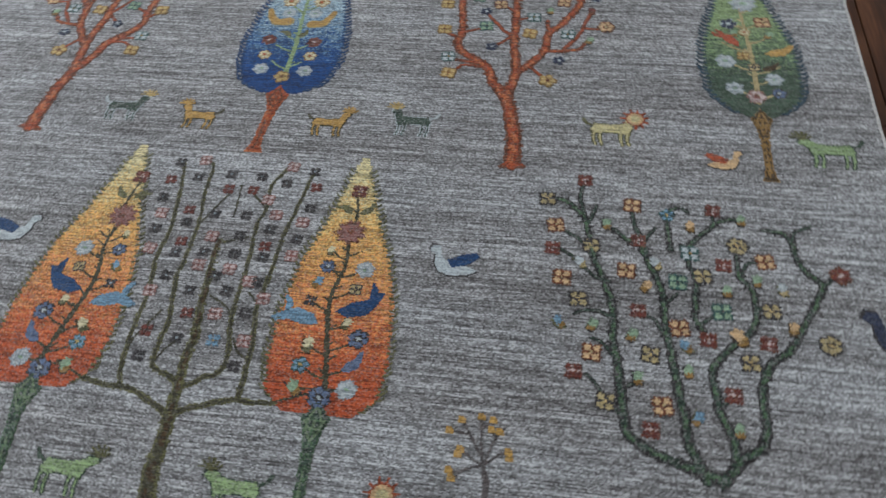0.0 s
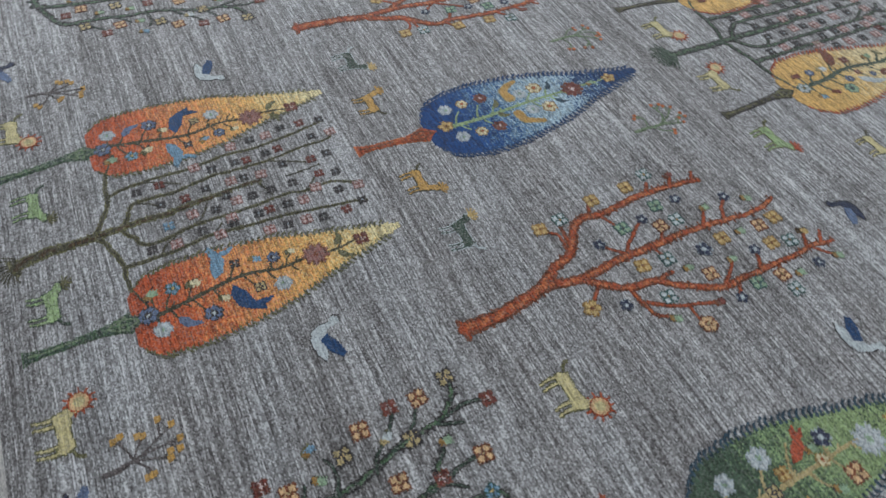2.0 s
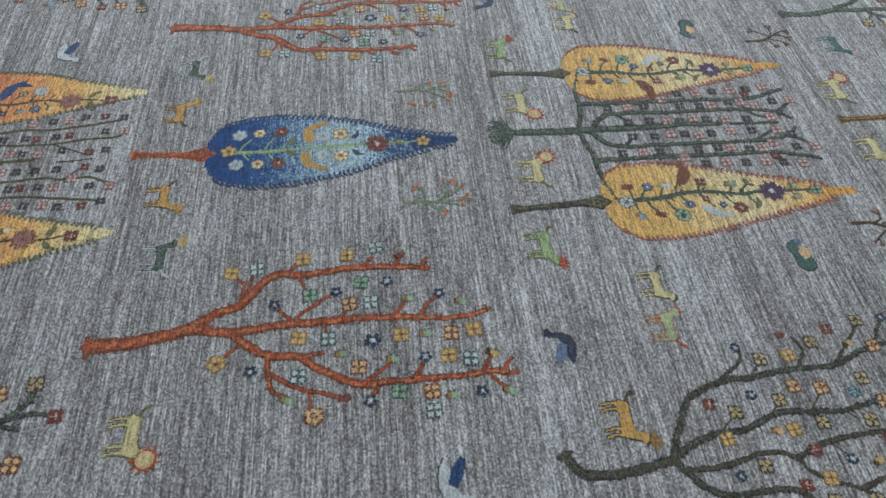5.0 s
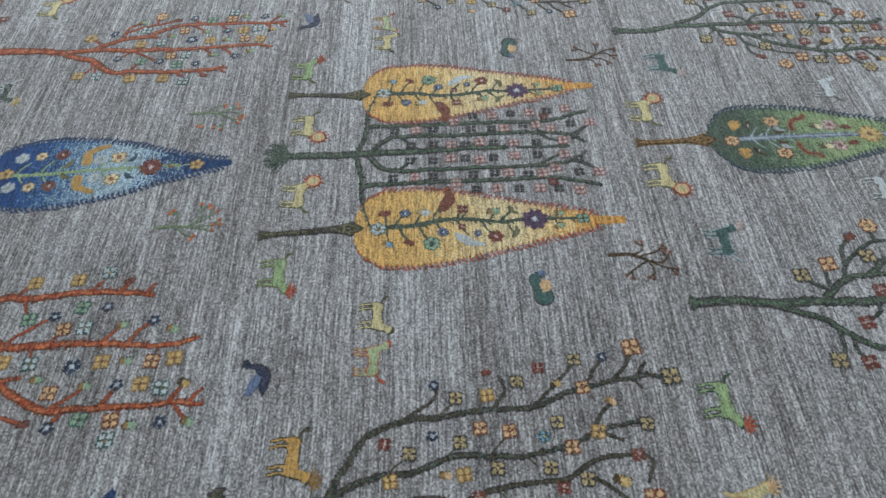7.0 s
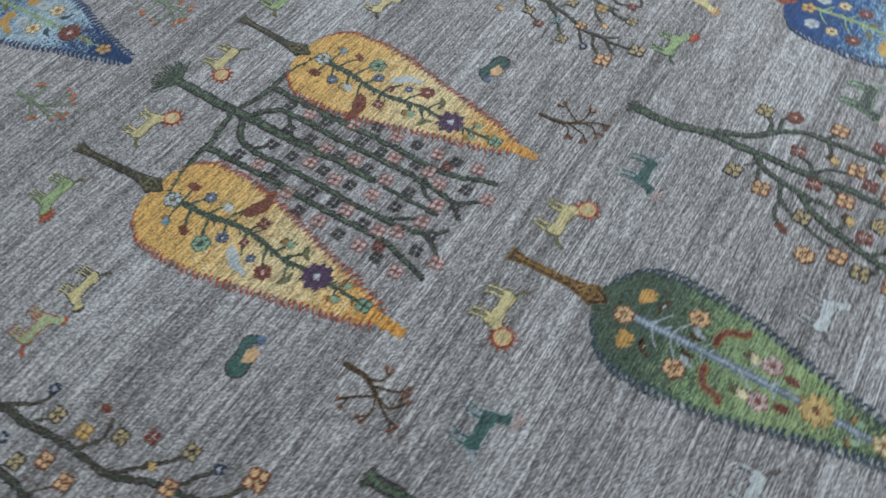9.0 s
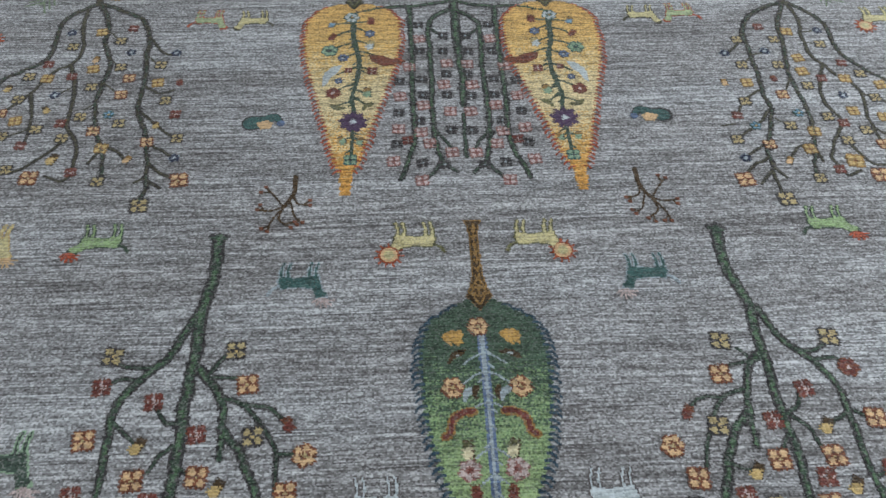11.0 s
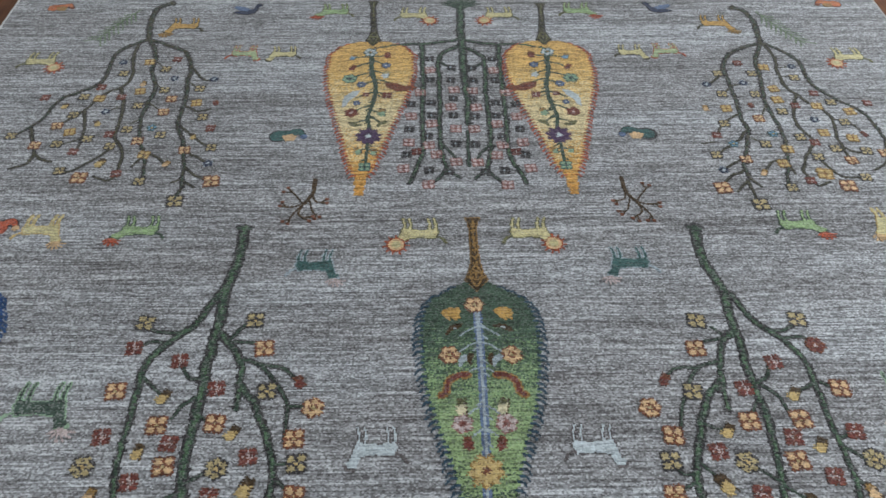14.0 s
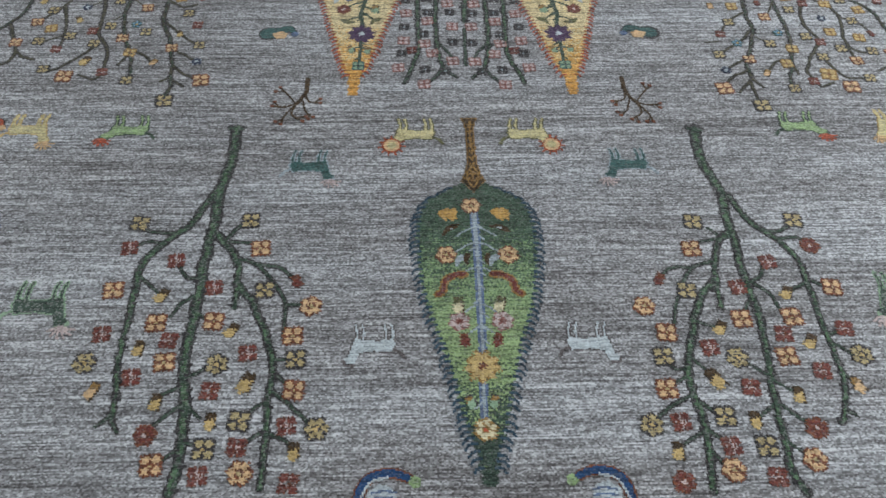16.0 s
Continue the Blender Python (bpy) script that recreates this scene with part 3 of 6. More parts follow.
w = branching("tree_motif", 1, PLAIN, grove, ("olive", "moss", "umber"), "slender brown woven tree with upright branches")
for m in (w,):
    bloom(m, 'sk', -0.157, -0.043, 1.00)
    bloom(m, 'sp', -0.100, -0.033, 1.00)
    bloom(m, 'sr', -0.165, -0.097, 1.00)
    bloom(m, 'sk', -0.100, -0.086, 1.00)
    bloom(m, 'sr', -0.018, -0.114, 1.00)
    bloom(m, 'sk', -0.024, -0.071, 1.00)
    bloom(m, 'sk', 0.052, -0.074, 1.00)
    bloom(m, 'sp', 0.117, -0.037, 1.00)
    bloom(m, 'sk', 0.115, -0.089, 1.00)
    bloom(m, 'sk', 0.172, -0.047, 1.00)
    bloom(m, 'sr', 0.185, -0.093, 1.00)
    bloom(m, 'sr', 0.041, -0.114, 1.00)
    bloom(m, 'sp', 0.084, -0.139, 1.00)
    bloom(m, 'sk', -0.163, -0.152, 1.00)
    bloom(m, 'sp', -0.152, -0.197, 1.00)
    bloom(m, 'sr', -0.090, -0.182, 1.00)
    bloom(m, 'sk', -0.027, -0.189, 1.00)
    bloom(m, 'sk', -0.084, -0.218, 1.00)
    bloom(m, 'sk', 0.047, -0.186, 1.00)
    bloom(m, 'sp', 0.113, -0.180, 1.00)
    bloom(m, 'sk', 0.187, -0.154, 1.00)
    bloom(m, 'sp', 0.178, -0.195, 1.00)
    bloom(m, 'sk', -0.150, -0.240, 1.00)
    bloom(m, 'sr', -0.079, -0.269, 1.00)
    bloom(m, 'sp', -0.014, -0.251, 1.00)
    bloom(m, 'sk', 0.049, -0.242, 1.00)
    bloom(m, 'sk', 0.111, -0.221, 1.00)
    bloom(m, 'sk', 0.177, -0.241, 1.00)
    bloom(m, 'sp', -0.143, -0.294, 1.00)
    bloom(m, 'sk', -0.081, -0.300, 1.00)
    bloom(m, 'sk', -0.019, -0.293, 1.00)
    bloom(m, 'sk', 0.051, -0.291, 1.00)
    bloom(m, 'sr', 0.111, -0.266, 1.00)
    bloom(m, 'sp', -0.020, -0.327, 1.00)
    bloom(m, 'sp', 0.051, -0.332, 1.00)
    bloom(m, 'sk', 0.115, -0.295, 1.00)
    bloom(m, 'sp', 0.176, -0.286, 1.00)
    bloom(m, 'sk', -0.079, -0.359, 1.00)
    bloom(m, 'sk', 0.026, -0.351, 1.00)
    bloom(m, 'sp', 0.102, -0.358, 1.00)
    bloom(m, 'sk', 0.121, -0.359, 1.00)
    bloom(m, 'sp', -0.102, -0.399, 1.00)
    bloom(m, 'sk', -0.017, -0.391, 1.00)
    bloom(m, 'sk', 0.062, -0.386, 1.00)
    bloom(m, 'sp', 0.144, -0.396, 1.00)
    bloom(m, 'sk', 0.118, -0.432, 1.00)
    bloom(m, 'sr', -0.005, -0.444, 1.00)
    bloom(m, 'sp', 0.055, -0.441, 1.00)
    bloom(m, 'sr', -0.075, -0.491, 1.00)
    bloom(m, 'sk', -0.005, -0.503, 1.00)
    bloom(m, 'sb', 0.069, -0.502, 1.00)
    bloom(m, 'sp', 0.132, -0.496, 1.00)
    bloom(m, 'sk', -0.069, -0.548, 1.00)
    bloom(m, 'sk', 0.131, -0.551, 1.00)


def thicket(b):
    limb(b, 0.0185, 0.0090, 1.038, -0.672, 0.979, -0.655, 0.923, -0.636, 0.874, -0.606, 0.868, -0.553, 0.861, -0.486, 0.851, -0.416, 0.847, -0.340, 0.833, -0.288, 0.804, -0.206, 0.797, -0.148, 0.784, -0.118, 0.746, -0.082, 0.715, -0.076)
    limb(b, 0.0101, 0.0063, 0.791, -0.130, 0.780, -0.071, 0.787, -0.030)
    limb(b, 0.0101, 0.0063, 0.797, -0.145, 0.814, -0.092)
    limb(b, 0.0084, 0.0054, 0.845, -0.287, 0.811, -0.276, 0.776, -0.238, 0.740, -0.212)
    limb(b, 0.0084, 0.0054, 0.847, -0.368, 0.812, -0.356, 0.774, -0.367)
    limb(b, 0.0076, 0.0054, 0.851, -0.452, 0.824, -0.424, 0.808, -0.420)
    limb(b, 0.0076, 0.0054, 0.866, -0.575, 0.846, -0.555, 0.825, -0.524, 0.799, -0.498)
    limb(b, 0.0084, 0.0054, 0.822, -0.261, 0.786, -0.193, 0.731, -0.153)
    limb(b, 0.0185, 0.0090, 1.006, -0.676, 0.986, -0.624, 0.975, -0.563, 0.967, -0.509, 0.960, -0.452, 0.952, -0.393, 0.949, -0.330, 0.939, -0.278, 0.913, -0.211, 0.902, -0.183, 0.879, -0.177, 0.850, -0.150)
    limb(b, 0.0101, 0.0072, 0.919, -0.210, 0.897, -0.139, 0.889, -0.093)
    limb(b, 0.0084, 0.0054, 0.908, -0.185, 0.938, -0.142)
    limb(b, 0.0084, 0.0054, 0.951, -0.405, 0.931, -0.370, 0.910, -0.359)
    limb(b, 0.0076, 0.0054, 0.949, -0.330, 0.977, -0.301)
    limb(b, 0.0076, 0.0054, 0.866, -0.531, 0.876, -0.513, 0.897, -0.505)
    limb(b, 0.0168, 0.0090, 1.038, -0.672, 1.054, -0.646, 1.058, -0.606, 1.043, -0.555, 1.032, -0.502, 1.036, -0.456, 1.053, -0.431, 1.087, -0.397, 1.122, -0.351, 1.123, -0.287, 1.100, -0.249, 1.099, -0.200)
    limb(b, 0.0084, 0.0054, 1.100, -0.249, 1.119, -0.219, 1.142, -0.210)
    limb(b, 0.0084, 0.0054, 1.120, -0.319, 1.145, -0.330)
    limb(b, 0.0084, 0.0054, 1.045, -0.534, 1.061, -0.515)
    limb(b, 0.0168, 0.0099, 1.038, -0.672, 1.075, -0.629, 1.105, -0.605, 1.118, -0.568, 1.116, -0.504, 1.137, -0.445, 1.177, -0.406, 1.202, -0.367, 1.230, -0.315, 1.257, -0.260, 1.223, -0.217, 1.213, -0.169, 1.195, -0.134, 1.159, -0.130)
    limb(b, 0.0101, 0.0054, 1.213, -0.169, 1.218, -0.132, 1.254, -0.111)
    limb(b, 0.0084, 0.0063, 1.254, -0.263, 1.279, -0.238)
    limb(b, 0.0076, 0.0054, 1.125, -0.470, 1.121, -0.453, 1.108, -0.443)
    limb(b, 0.0134, 0.0081, 1.025, -0.398, 1.007, -0.350, 1.013, -0.271, 0.998, -0.217, 0.991, -0.182)
    limb(b, 0.0118, 0.0081, 0.999, -0.191, 1.029, -0.156, 1.067, -0.116, 1.114, -0.104)
    limb(b, 0.0076, 0.0054, 1.060, -0.121, 1.057, -0.094)
    limb(b, 0.0118, 0.0072, 0.965, -0.199, 0.964, -0.117, 0.981, -0.085, 1.010, -0.092)
    limb(b, 0.0076, 0.0054, 1.016, -0.371, 1.041, -0.349, 1.060, -0.338)


for side in (1, -1):
    m = branching("tree_motif", side, PLAIN, thicket, ("pine", "ink", "fern"), "dark green woven bush with twisting limbs")
    bloom(m, 'r', 0.788, -0.021, 1.00)
    bloom(m, 'd', 0.709, -0.080, 1.00)
    bloom(m, 'o', 0.729, -0.151, 1.00)
    bloom(m, 'r', 0.726, -0.214, 1.00)
    bloom(m, 'd', 0.804, -0.199, 1.00)
    bloom(m, 'tw', 0.785, -0.244, 1.00)
    bloom(m, 'o', 0.749, -0.285, 1.00)
    bloom(m, 'd', 0.782, -0.333, 1.00)
    bloom(m, 'tb', 0.747, -0.389, 1.00)
    bloom(m, 'tg', 0.810, -0.391, 1.00)
    bloom(m, 'o', 0.809, -0.450, 1.00)
    bloom(m, 'r', 0.778, -0.493, 1.00)
    bloom(m, 'd', 0.836, -0.548, 1.00)
    bloom(m, 'o', 0.892, -0.085, 1.00)
    bloom(m, 'tg', 0.838, -0.141, 1.00)
    bloom(m, 'r', 0.902, -0.180, 1.00)
    bloom(m, 'o', 0.876, -0.256, 1.00)
    bloom(m, 'to', 0.917, -0.291, 1.00)
    bloom(m, 'tw', 0.937, -0.234, 1.00)
    bloom(m, 'r', 0.899, -0.350, 1.00)
    bloom(m, 'tg', 0.886, -0.406, 1.00)
    bloom(m, 'b', 0.962, -0.105, 1.00)
    bloom(m, 'to', 1.010, -0.131, 1.00)
    bloom(m, 'r', 1.059, -0.086, 1.00)
    bloom(m, 'tg', 1.116, -0.107, 1.00)
    bloom(m, 'w', 1.006, -0.202, 1.00)
    bloom(m, 'd', 1.026, -0.256, 1.00)
    bloom(m, 'g', 0.978, -0.274, 1.00)
    bloom(m, 'r', 1.071, -0.227, 1.00)
    bloom(m, 'd', 1.101, -0.175, 1.35)
    bloom(m, 'o', 1.153, -0.209, 1.00)
    bloom(m, 'tg', 1.073, -0.288, 1.00)
    bloom(m, 'tg', 1.132, -0.259, 1.00)
    bloom(m, 'tw', 1.181, -0.274, 1.00)
    bloom(m, 'g', 1.060, -0.338, 1.00)
    bloom(m, 'd', 1.151, -0.326, 1.00)
    bloom(m, 'r', 1.296, -0.230, 1.35)
    bloom(m, 'o', 0.976, -0.380, 1.00)
    bloom(m, 'tb', 0.987, -0.420, 1.00)
    bloom(m, 'r', 1.029, -0.403, 1.00)
    bloom(m, 'to', 1.087, -0.391, 1.35)
    bloom(m, 'r', 1.139, -0.400, 1.00)
    bloom(m, 'to', 1.191, -0.362, 1.00)
    bloom(m, 'd', 1.251, -0.392, 1.35)
    bloom(m, 'd', 1.102, -0.443, 1.00)
    bloom(m, 'd', 0.919, -0.445, 1.00)
    bloom(m, 'tg', 0.989, -0.472, 1.00)
    bloom(m, 'tg', 0.897, -0.496, 1.00)
    bloom(m, 'o', 0.938, -0.545, 1.00)
    bloom(m, 'r', 1.066, -0.513, 1.00)
    bloom(m, 'tb', 0.999, -0.565, 1.00)
    bloom(m, 'tg', 1.070, -0.579, 1.00)
    bloom(m, 'r', 0.917, -0.594, 1.00)


def rust_tree(b):
    limb(b, .034, .026, 0.621, 0.010, 0.620, 0.084, 0.610, 0.161, 0.591, 0.228)
    limb(b, .024, .012, 0.597, 0.220, 0.554, 0.283, 0.533, 0.341, 0.480, 0.383, 0.447, 0.426, 0.453, 0.485, 0.443, 0.567, 0.439, 0.648, 0.446, 0.742, 0.453, 0.791)
    limb(b, .009, .006, 0.530, 0.342, 0.471, 0.343, 0.443, 0.316)
    limb(b, .009, .006, 0.501, 0.358, 0.439, 0.362)
    limb(b, .008, .006, 0.454, 0.472, 0.500, 0.493, 0.517, 0.503)
    limb(b, .009, .006, 0.449, 0.449, 0.412, 0.474)
    limb(b, .010, .007, 0.436, 0.633, 0.407, 0.654)
    limb(b, .010, .007, 0.444, 0.702, 0.418, 0.723)
    limb(b, .008, .006, 0.450, 0.769, 0.423, 0.790)
    limb(b, .024, .010, 0.591, 0.228, 0.607, 0.334, 0.595, 0.425, 0.593, 0.529, 0.589, 0.622, 0.592, 0.713, 0.603, 0.817, 0.599, 0.884, 0.585, 0.926)
    limb(b, .010, .006, 0.595, 0.461, 0.552, 0.503, 0.514, 0.558)
    limb(b, .009, .006, 0.594, 0.472, 0.550, 0.429)
    limb(b, .009, .006, 0.593, 0.566, 0.559, 0.593)
    limb(b, .010, .006, 0.590, 0.698, 0.549, 0.729)
    limb(b, .010, .006, 0.596, 0.757, 0.554, 0.789, 0.533, 0.809)
    limb(b, .008, .006, 0.593, 0.529, 0.632, 0.548)
    limb(b, .020, .011, 0.612, 0.332, 0.642, 0.363, 0.676, 0.419, 0.684, 0.487, 0.712, 0.517, 0.731, 0.550, 0.760, 0.608, 0.762, 0.680, 0.760, 0.741, 0.758, 0.834, 0.752, 0.915, 0.761, 0.969)
    limb(b, .012, .007, 0.685, 0.479, 0.676, 0.534)
    limb(b, .009, .006, 0.759, 0.630, 0.740, 0.655, 0.712, 0.687)
    limb(b, .010, .006, 0.762, 0.665, 0.800, 0.641)
    limb(b, .010, .007, 0.759, 0.734, 0.716, 0.762)
    limb(b, .010, .007, 0.754, 0.890, 0.710, 0.918)
    limb(b, .010, .007, 0.757, 0.936, 0.720, 0.961)
    limb(b, .008, .006, 0.758, 0.908, 0.799, 0.939)
    limb(b, .009, .006, 0.636, 0.351, 0.675, 0.315, 0.685, 0.304)
    limb(b, .009, .006, 0.763, 0.785, 0.790, 0.783)
    limb(b, .012, .007, 0.679, 0.411, 0.730, 0.416, 0.762, 0.423, 0.785, 0.456)
    limb(b, .010, .008, 0.725, 0.426, 0.761, 0.479, 0.775, 0.528, 0.793, 0.583)
    limb(b, .008, .006, 0.771, 0.509, 0.813, 0.509)


for side in (1, -1):
    m = branching("tree_motif", side, (0.82, 0, -0.085, 0, 1, 0.033), rust_tree, ("rust", "brickdark", "copper"), "rust red woven tree with three limbs")
    bloom(m, 'y', 0.436, 0.311, 1.00)
    bloom(m, 'w', 0.428, 0.373, 1.00)
    bloom(m, 'y', 0.405, 0.486, 1.00)
    bloom(m, 'y', 0.400, 0.594, 1.00)
    bloom(m, 'w', 0.379, 0.664, 1.00)
    bloom(m, 'tr', 0.408, 0.725, 1.00)
    bloom(m, 'g', 0.485, 0.626, 1.00)
    bloom(m, 'k', 0.487, 0.688, 1.00)
    bloom(m, 'g', 0.517, 0.503, 1.00)
    bloom(m, 'k', 0.509, 0.565, 1.00)
    bloom(m, 'k', 0.537, 0.420, 1.00)
    bloom(m, 'o', 0.547, 0.599, 1.00)
    bloom(m, 'w', 0.546, 0.648, 1.00)
    bloom(m, 'tg', 0.542, 0.739, 1.00)
    bloom(m, 'k', 0.530, 0.811, 1.00)
    bloom(m, 'tg', 0.557, 0.863, 1.00)
    bloom(m, 'y', 0.640, 0.883, 1.00)
    bloom(m, 'o', 0.646, 0.832, 1.00)
    bloom(m, 'y', 0.642, 0.716, 1.00)
    bloom(m, 'tg', 0.641, 0.772, 1.00)
    bloom(m, 'k', 0.652, 0.650, 1.35)
    bloom(m, 'w', 0.641, 0.548, 1.00)
    bloom(m, 'y', 0.633, 0.478, 1.00)
    bloom(m, 'tg', 0.684, 0.578, 1.00)
    bloom(m, 'tg', 0.705, 0.694, 1.00)
    bloom(m, 'o', 0.718, 0.616, 1.00)
    bloom(m, 'k', 0.705, 0.765, 1.00)
    bloom(m, 'y', 0.704, 0.820, 1.00)
    bloom(m, 'w', 0.715, 0.868, 1.00)
    bloom(m, 'ty', 0.705, 0.919, 1.00)
    bloom(m, 'y', 0.687, 0.299, 1.35)
    bloom(m, 'k', 0.713, 0.375, 1.00)
    bloom(m, 'w', 0.733, 0.481, 1.00)
    bloom(m, 'k', 0.806, 0.638, 1.00)
    bloom(m, 'g', 0.786, 0.703, 1.00)
    bloom(m, 'o', 0.792, 0.774, 1.00)
    bloom(m, 'tg', 0.806, 0.818, 1.00)
    bloom(m, 'w', 0.839, 0.775, 1.00)
    bloom(m, 'k', 0.799, 0.884, 1.00)
    bloom(m, 'tg', 0.801, 0.945, 1.00)
    bloom(m, 'tg', 0.789, 0.459, 1.00)
    bloom(m, 'tr', 0.796, 0.582, 1.00)
    bloom(m, 'o', 0.830, 0.518, 1.35)


def dark_tree(b):
    limb(b, 0.0180, 0.0166, 0.963, 1.036, 1.007, 1.072, 1.007, 1.158, 0.989, 1.260)
    limb(b, 0.0135, 0.0066, 0.991, 1.263, 1.041, 1.301, 1.073, 1.348, 1.068, 1.424, 1.073, 1.497, 1.119, 1.539, 1.170, 1.584, 1.186, 1.658, 1.211, 1.708, 1.242, 1.744)
    limb(b, 0.0105, 0.0075, 1.209, 1.713, 1.174, 1.782, 1.148, 1.834, 1.102, 1.857)
    limb(b, 0.0090, 0.0058, 1.156, 1.824, 1.168, 1.863, 1.204, 1.884)
    limb(b, 0.0112, 0.0058, 1.016, 1.279, 1.007, 1.380, 0.988, 1.455, 1.001, 1.513, 1.048, 1.554, 1.077, 1.621, 1.109, 1.672, 1.127, 1.690)
    limb(b, 0.0097, 0.0058, 1.080, 1.629, 1.057, 1.711, 1.049, 1.772, 1.050, 1.808)
    limb(b, 0.0060, 0.0050, 1.053, 1.760, 1.097, 1.783)
    limb(b, 0.0105, 0.0075, 1.002, 1.527, 0.975, 1.609, 0.965, 1.675, 0.960, 1.750, 0.924, 1.810, 0.914, 1.868, 0.913, 1.890)
    limb(b, 0.0075, 0.0058, 0.952, 1.793, 0.986, 1.843, 1.038, 1.894, 1.066, 1.898)
    limb(b, 0.0135, 0.0075, 0.984, 1.263, 0.945, 1.350, 0.934, 1.442, 0.904, 1.514, 0.907, 1.597, 0.908, 1.676, 0.892, 1.751, 0.863, 1.823, 0.842, 1.902, 0.843, 1.941)
    limb(b, 0.0060, 0.0050, 0.905, 1.671, 0.931, 1.693)
    limb(b, 0.0067, 0.0050, 0.864, 1.818, 0.821, 1.840, 0.795, 1.870)
    limb(b, 0.0067, 0.0050, 0.860, 1.834, 0.881, 1.879)
    limb(b, 0.0135, 0.0083, 0.979, 1.263, 0.906, 1.303, 0.854, 1.336, 0.820, 1.414, 0.813, 1.502, 0.800, 1.586, 0.799, 1.665, 0.792, 1.716, 0.760, 1.790, 0.740, 1.882, 0.731, 1.948, 0.736, 2.006)
    limb(b, 0.0067, 0.0050, 0.821, 1.408, 0.771, 1.480, 0.741, 1.489)
    limb(b, 0.0060, 0.0050, 0.816, 1.488, 0.773, 1.531)
    limb(b, 0.0067, 0.0050, 0.794, 1.613, 0.755, 1.640, 0.717, 1.627)
    limb(b, 0.0067, 0.0050, 0.792, 1.703, 0.729, 1.766, 0.691, 1.796)
    limb(b, 0.0067, 0.0050, 0.755, 1.813, 0.684, 1.861)
    limb(b, 0.0075, 0.0058, 0.740, 1.882, 0.699, 1.916, 0.663, 1.936)
    limb(b, 0.0067, 0.0050, 0.736, 1.926, 0.759, 1.941)
    limb(b, 0.0067, 0.0050, 0.731, 1.937, 0.697, 1.959)
    limb(b, 0.0060, 0.0050, 0.939, 1.381, 0.895, 1.427)
    limb(b, 0.0060, 0.0050, 0.911, 1.500, 0.877, 1.532)
    limb(b, 0.0060, 0.0050, 0.911, 1.589, 0.873, 1.625, 0.852, 1.643)
    limb(b, 0.0060, 0.0050, 0.985, 1.614, 1.015, 1.640)
    limb(b, 0.0067, 0.0050, 0.905, 1.901, 0.930, 1.933, 0.970, 1.913)


m = branching("tree_motif", 1, PLAIN, dark_tree, ("olive", "ink", "green"), "dark olive woven tree with drooping branches")
bloom(m, 'k', 1.035, 1.389, 0.85)
bloom(m, 'y', 0.952, 1.390, 0.85)
bloom(m, 'r', 0.871, 1.376, 0.85)
bloom(m, 'd', 0.895, 1.427, 0.85)
bloom(m, 'd', 1.018, 1.449, 0.85)
bloom(m, 'k', 0.857, 1.478, 0.85)
bloom(m, 'd', 0.770, 1.531, 0.85)
bloom(m, 'k', 0.737, 1.483, 0.85)
bloom(m, 'r', 1.066, 1.520, 0.85)
bloom(m, 'd', 1.102, 1.566, 0.85)
bloom(m, 'r', 1.216, 1.570, 0.85)
bloom(m, 'ty', 1.145, 1.611, 0.85)
bloom(m, 'y', 1.055, 1.576, 0.85)
bloom(m, 'r', 0.991, 1.569, 0.85)
bloom(m, 'y', 0.943, 1.542, 0.85)
bloom(m, 'to', 0.944, 1.505, 0.85)
bloom(m, 'd', 0.874, 1.535, 0.85)
bloom(m, 'o', 0.842, 1.579, 0.85)
bloom(m, 'y', 0.764, 1.600, 0.85)
bloom(m, 'tr', 0.709, 1.601, 0.85)
bloom(m, 'd', 1.107, 1.654, 0.85)
bloom(m, 'k', 1.018, 1.640, 0.85)
bloom(m, 'd', 0.933, 1.610, 0.85)
bloom(m, 'o', 0.852, 1.643, 0.85)
bloom(m, 'd', 0.734, 1.666, 0.85)
bloom(m, 'o', 1.138, 1.704, 0.85)
bloom(m, 'y', 1.091, 1.730, 0.85)
bloom(m, 'ty', 1.026, 1.694, 0.85)
bloom(m, 'd', 0.936, 1.721, 0.85)
bloom(m, 'b', 0.867, 1.714, 0.85)
bloom(m, 'r', 0.703, 1.718, 0.85)
bloom(m, 'd', 1.250, 1.744, 0.85)
bloom(m, 'd', 0.835, 1.747, 0.85)
bloom(m, 'r', 0.980, 1.742, 0.85)
bloom(m, 'd', 1.034, 1.760, 0.85)
bloom(m, 'o', 0.892, 1.770, 0.85)
bloom(m, 'ty', 0.743, 1.754, 0.85)
bloom(m, 'd', 1.112, 1.783, 0.85)
bloom(m, 'o', 1.168, 1.787, 0.85)
bloom(m, 'r', 1.056, 1.815, 0.85)
bloom(m, 'd', 0.963, 1.793, 0.85)
bloom(m, 'o', 0.755, 1.813, 0.85)
bloom(m, 'd', 0.683, 1.803, 0.85)
bloom(m, 'k', 0.679, 1.865, 0.85)
bloom(m, 'y', 0.861, 1.830, 0.85)
bloom(m, 'to', 0.791, 1.870, 0.85)
bloom(m, 'ty', 0.970, 1.862, 1.15)
bloom(m, 'd', 1.068, 1.891, 0.85)
bloom(m, 'o', 1.007, 1.921, 1.15)
bloom(m, 'r', 0.913, 1.905, 0.85)
bloom(m, 'd', 0.846, 1.935, 0.85)
bloom(m, 'o', 0.657, 1.938, 1.15)
bloom(m, 'd', 0.736, 2.010, 1.15)


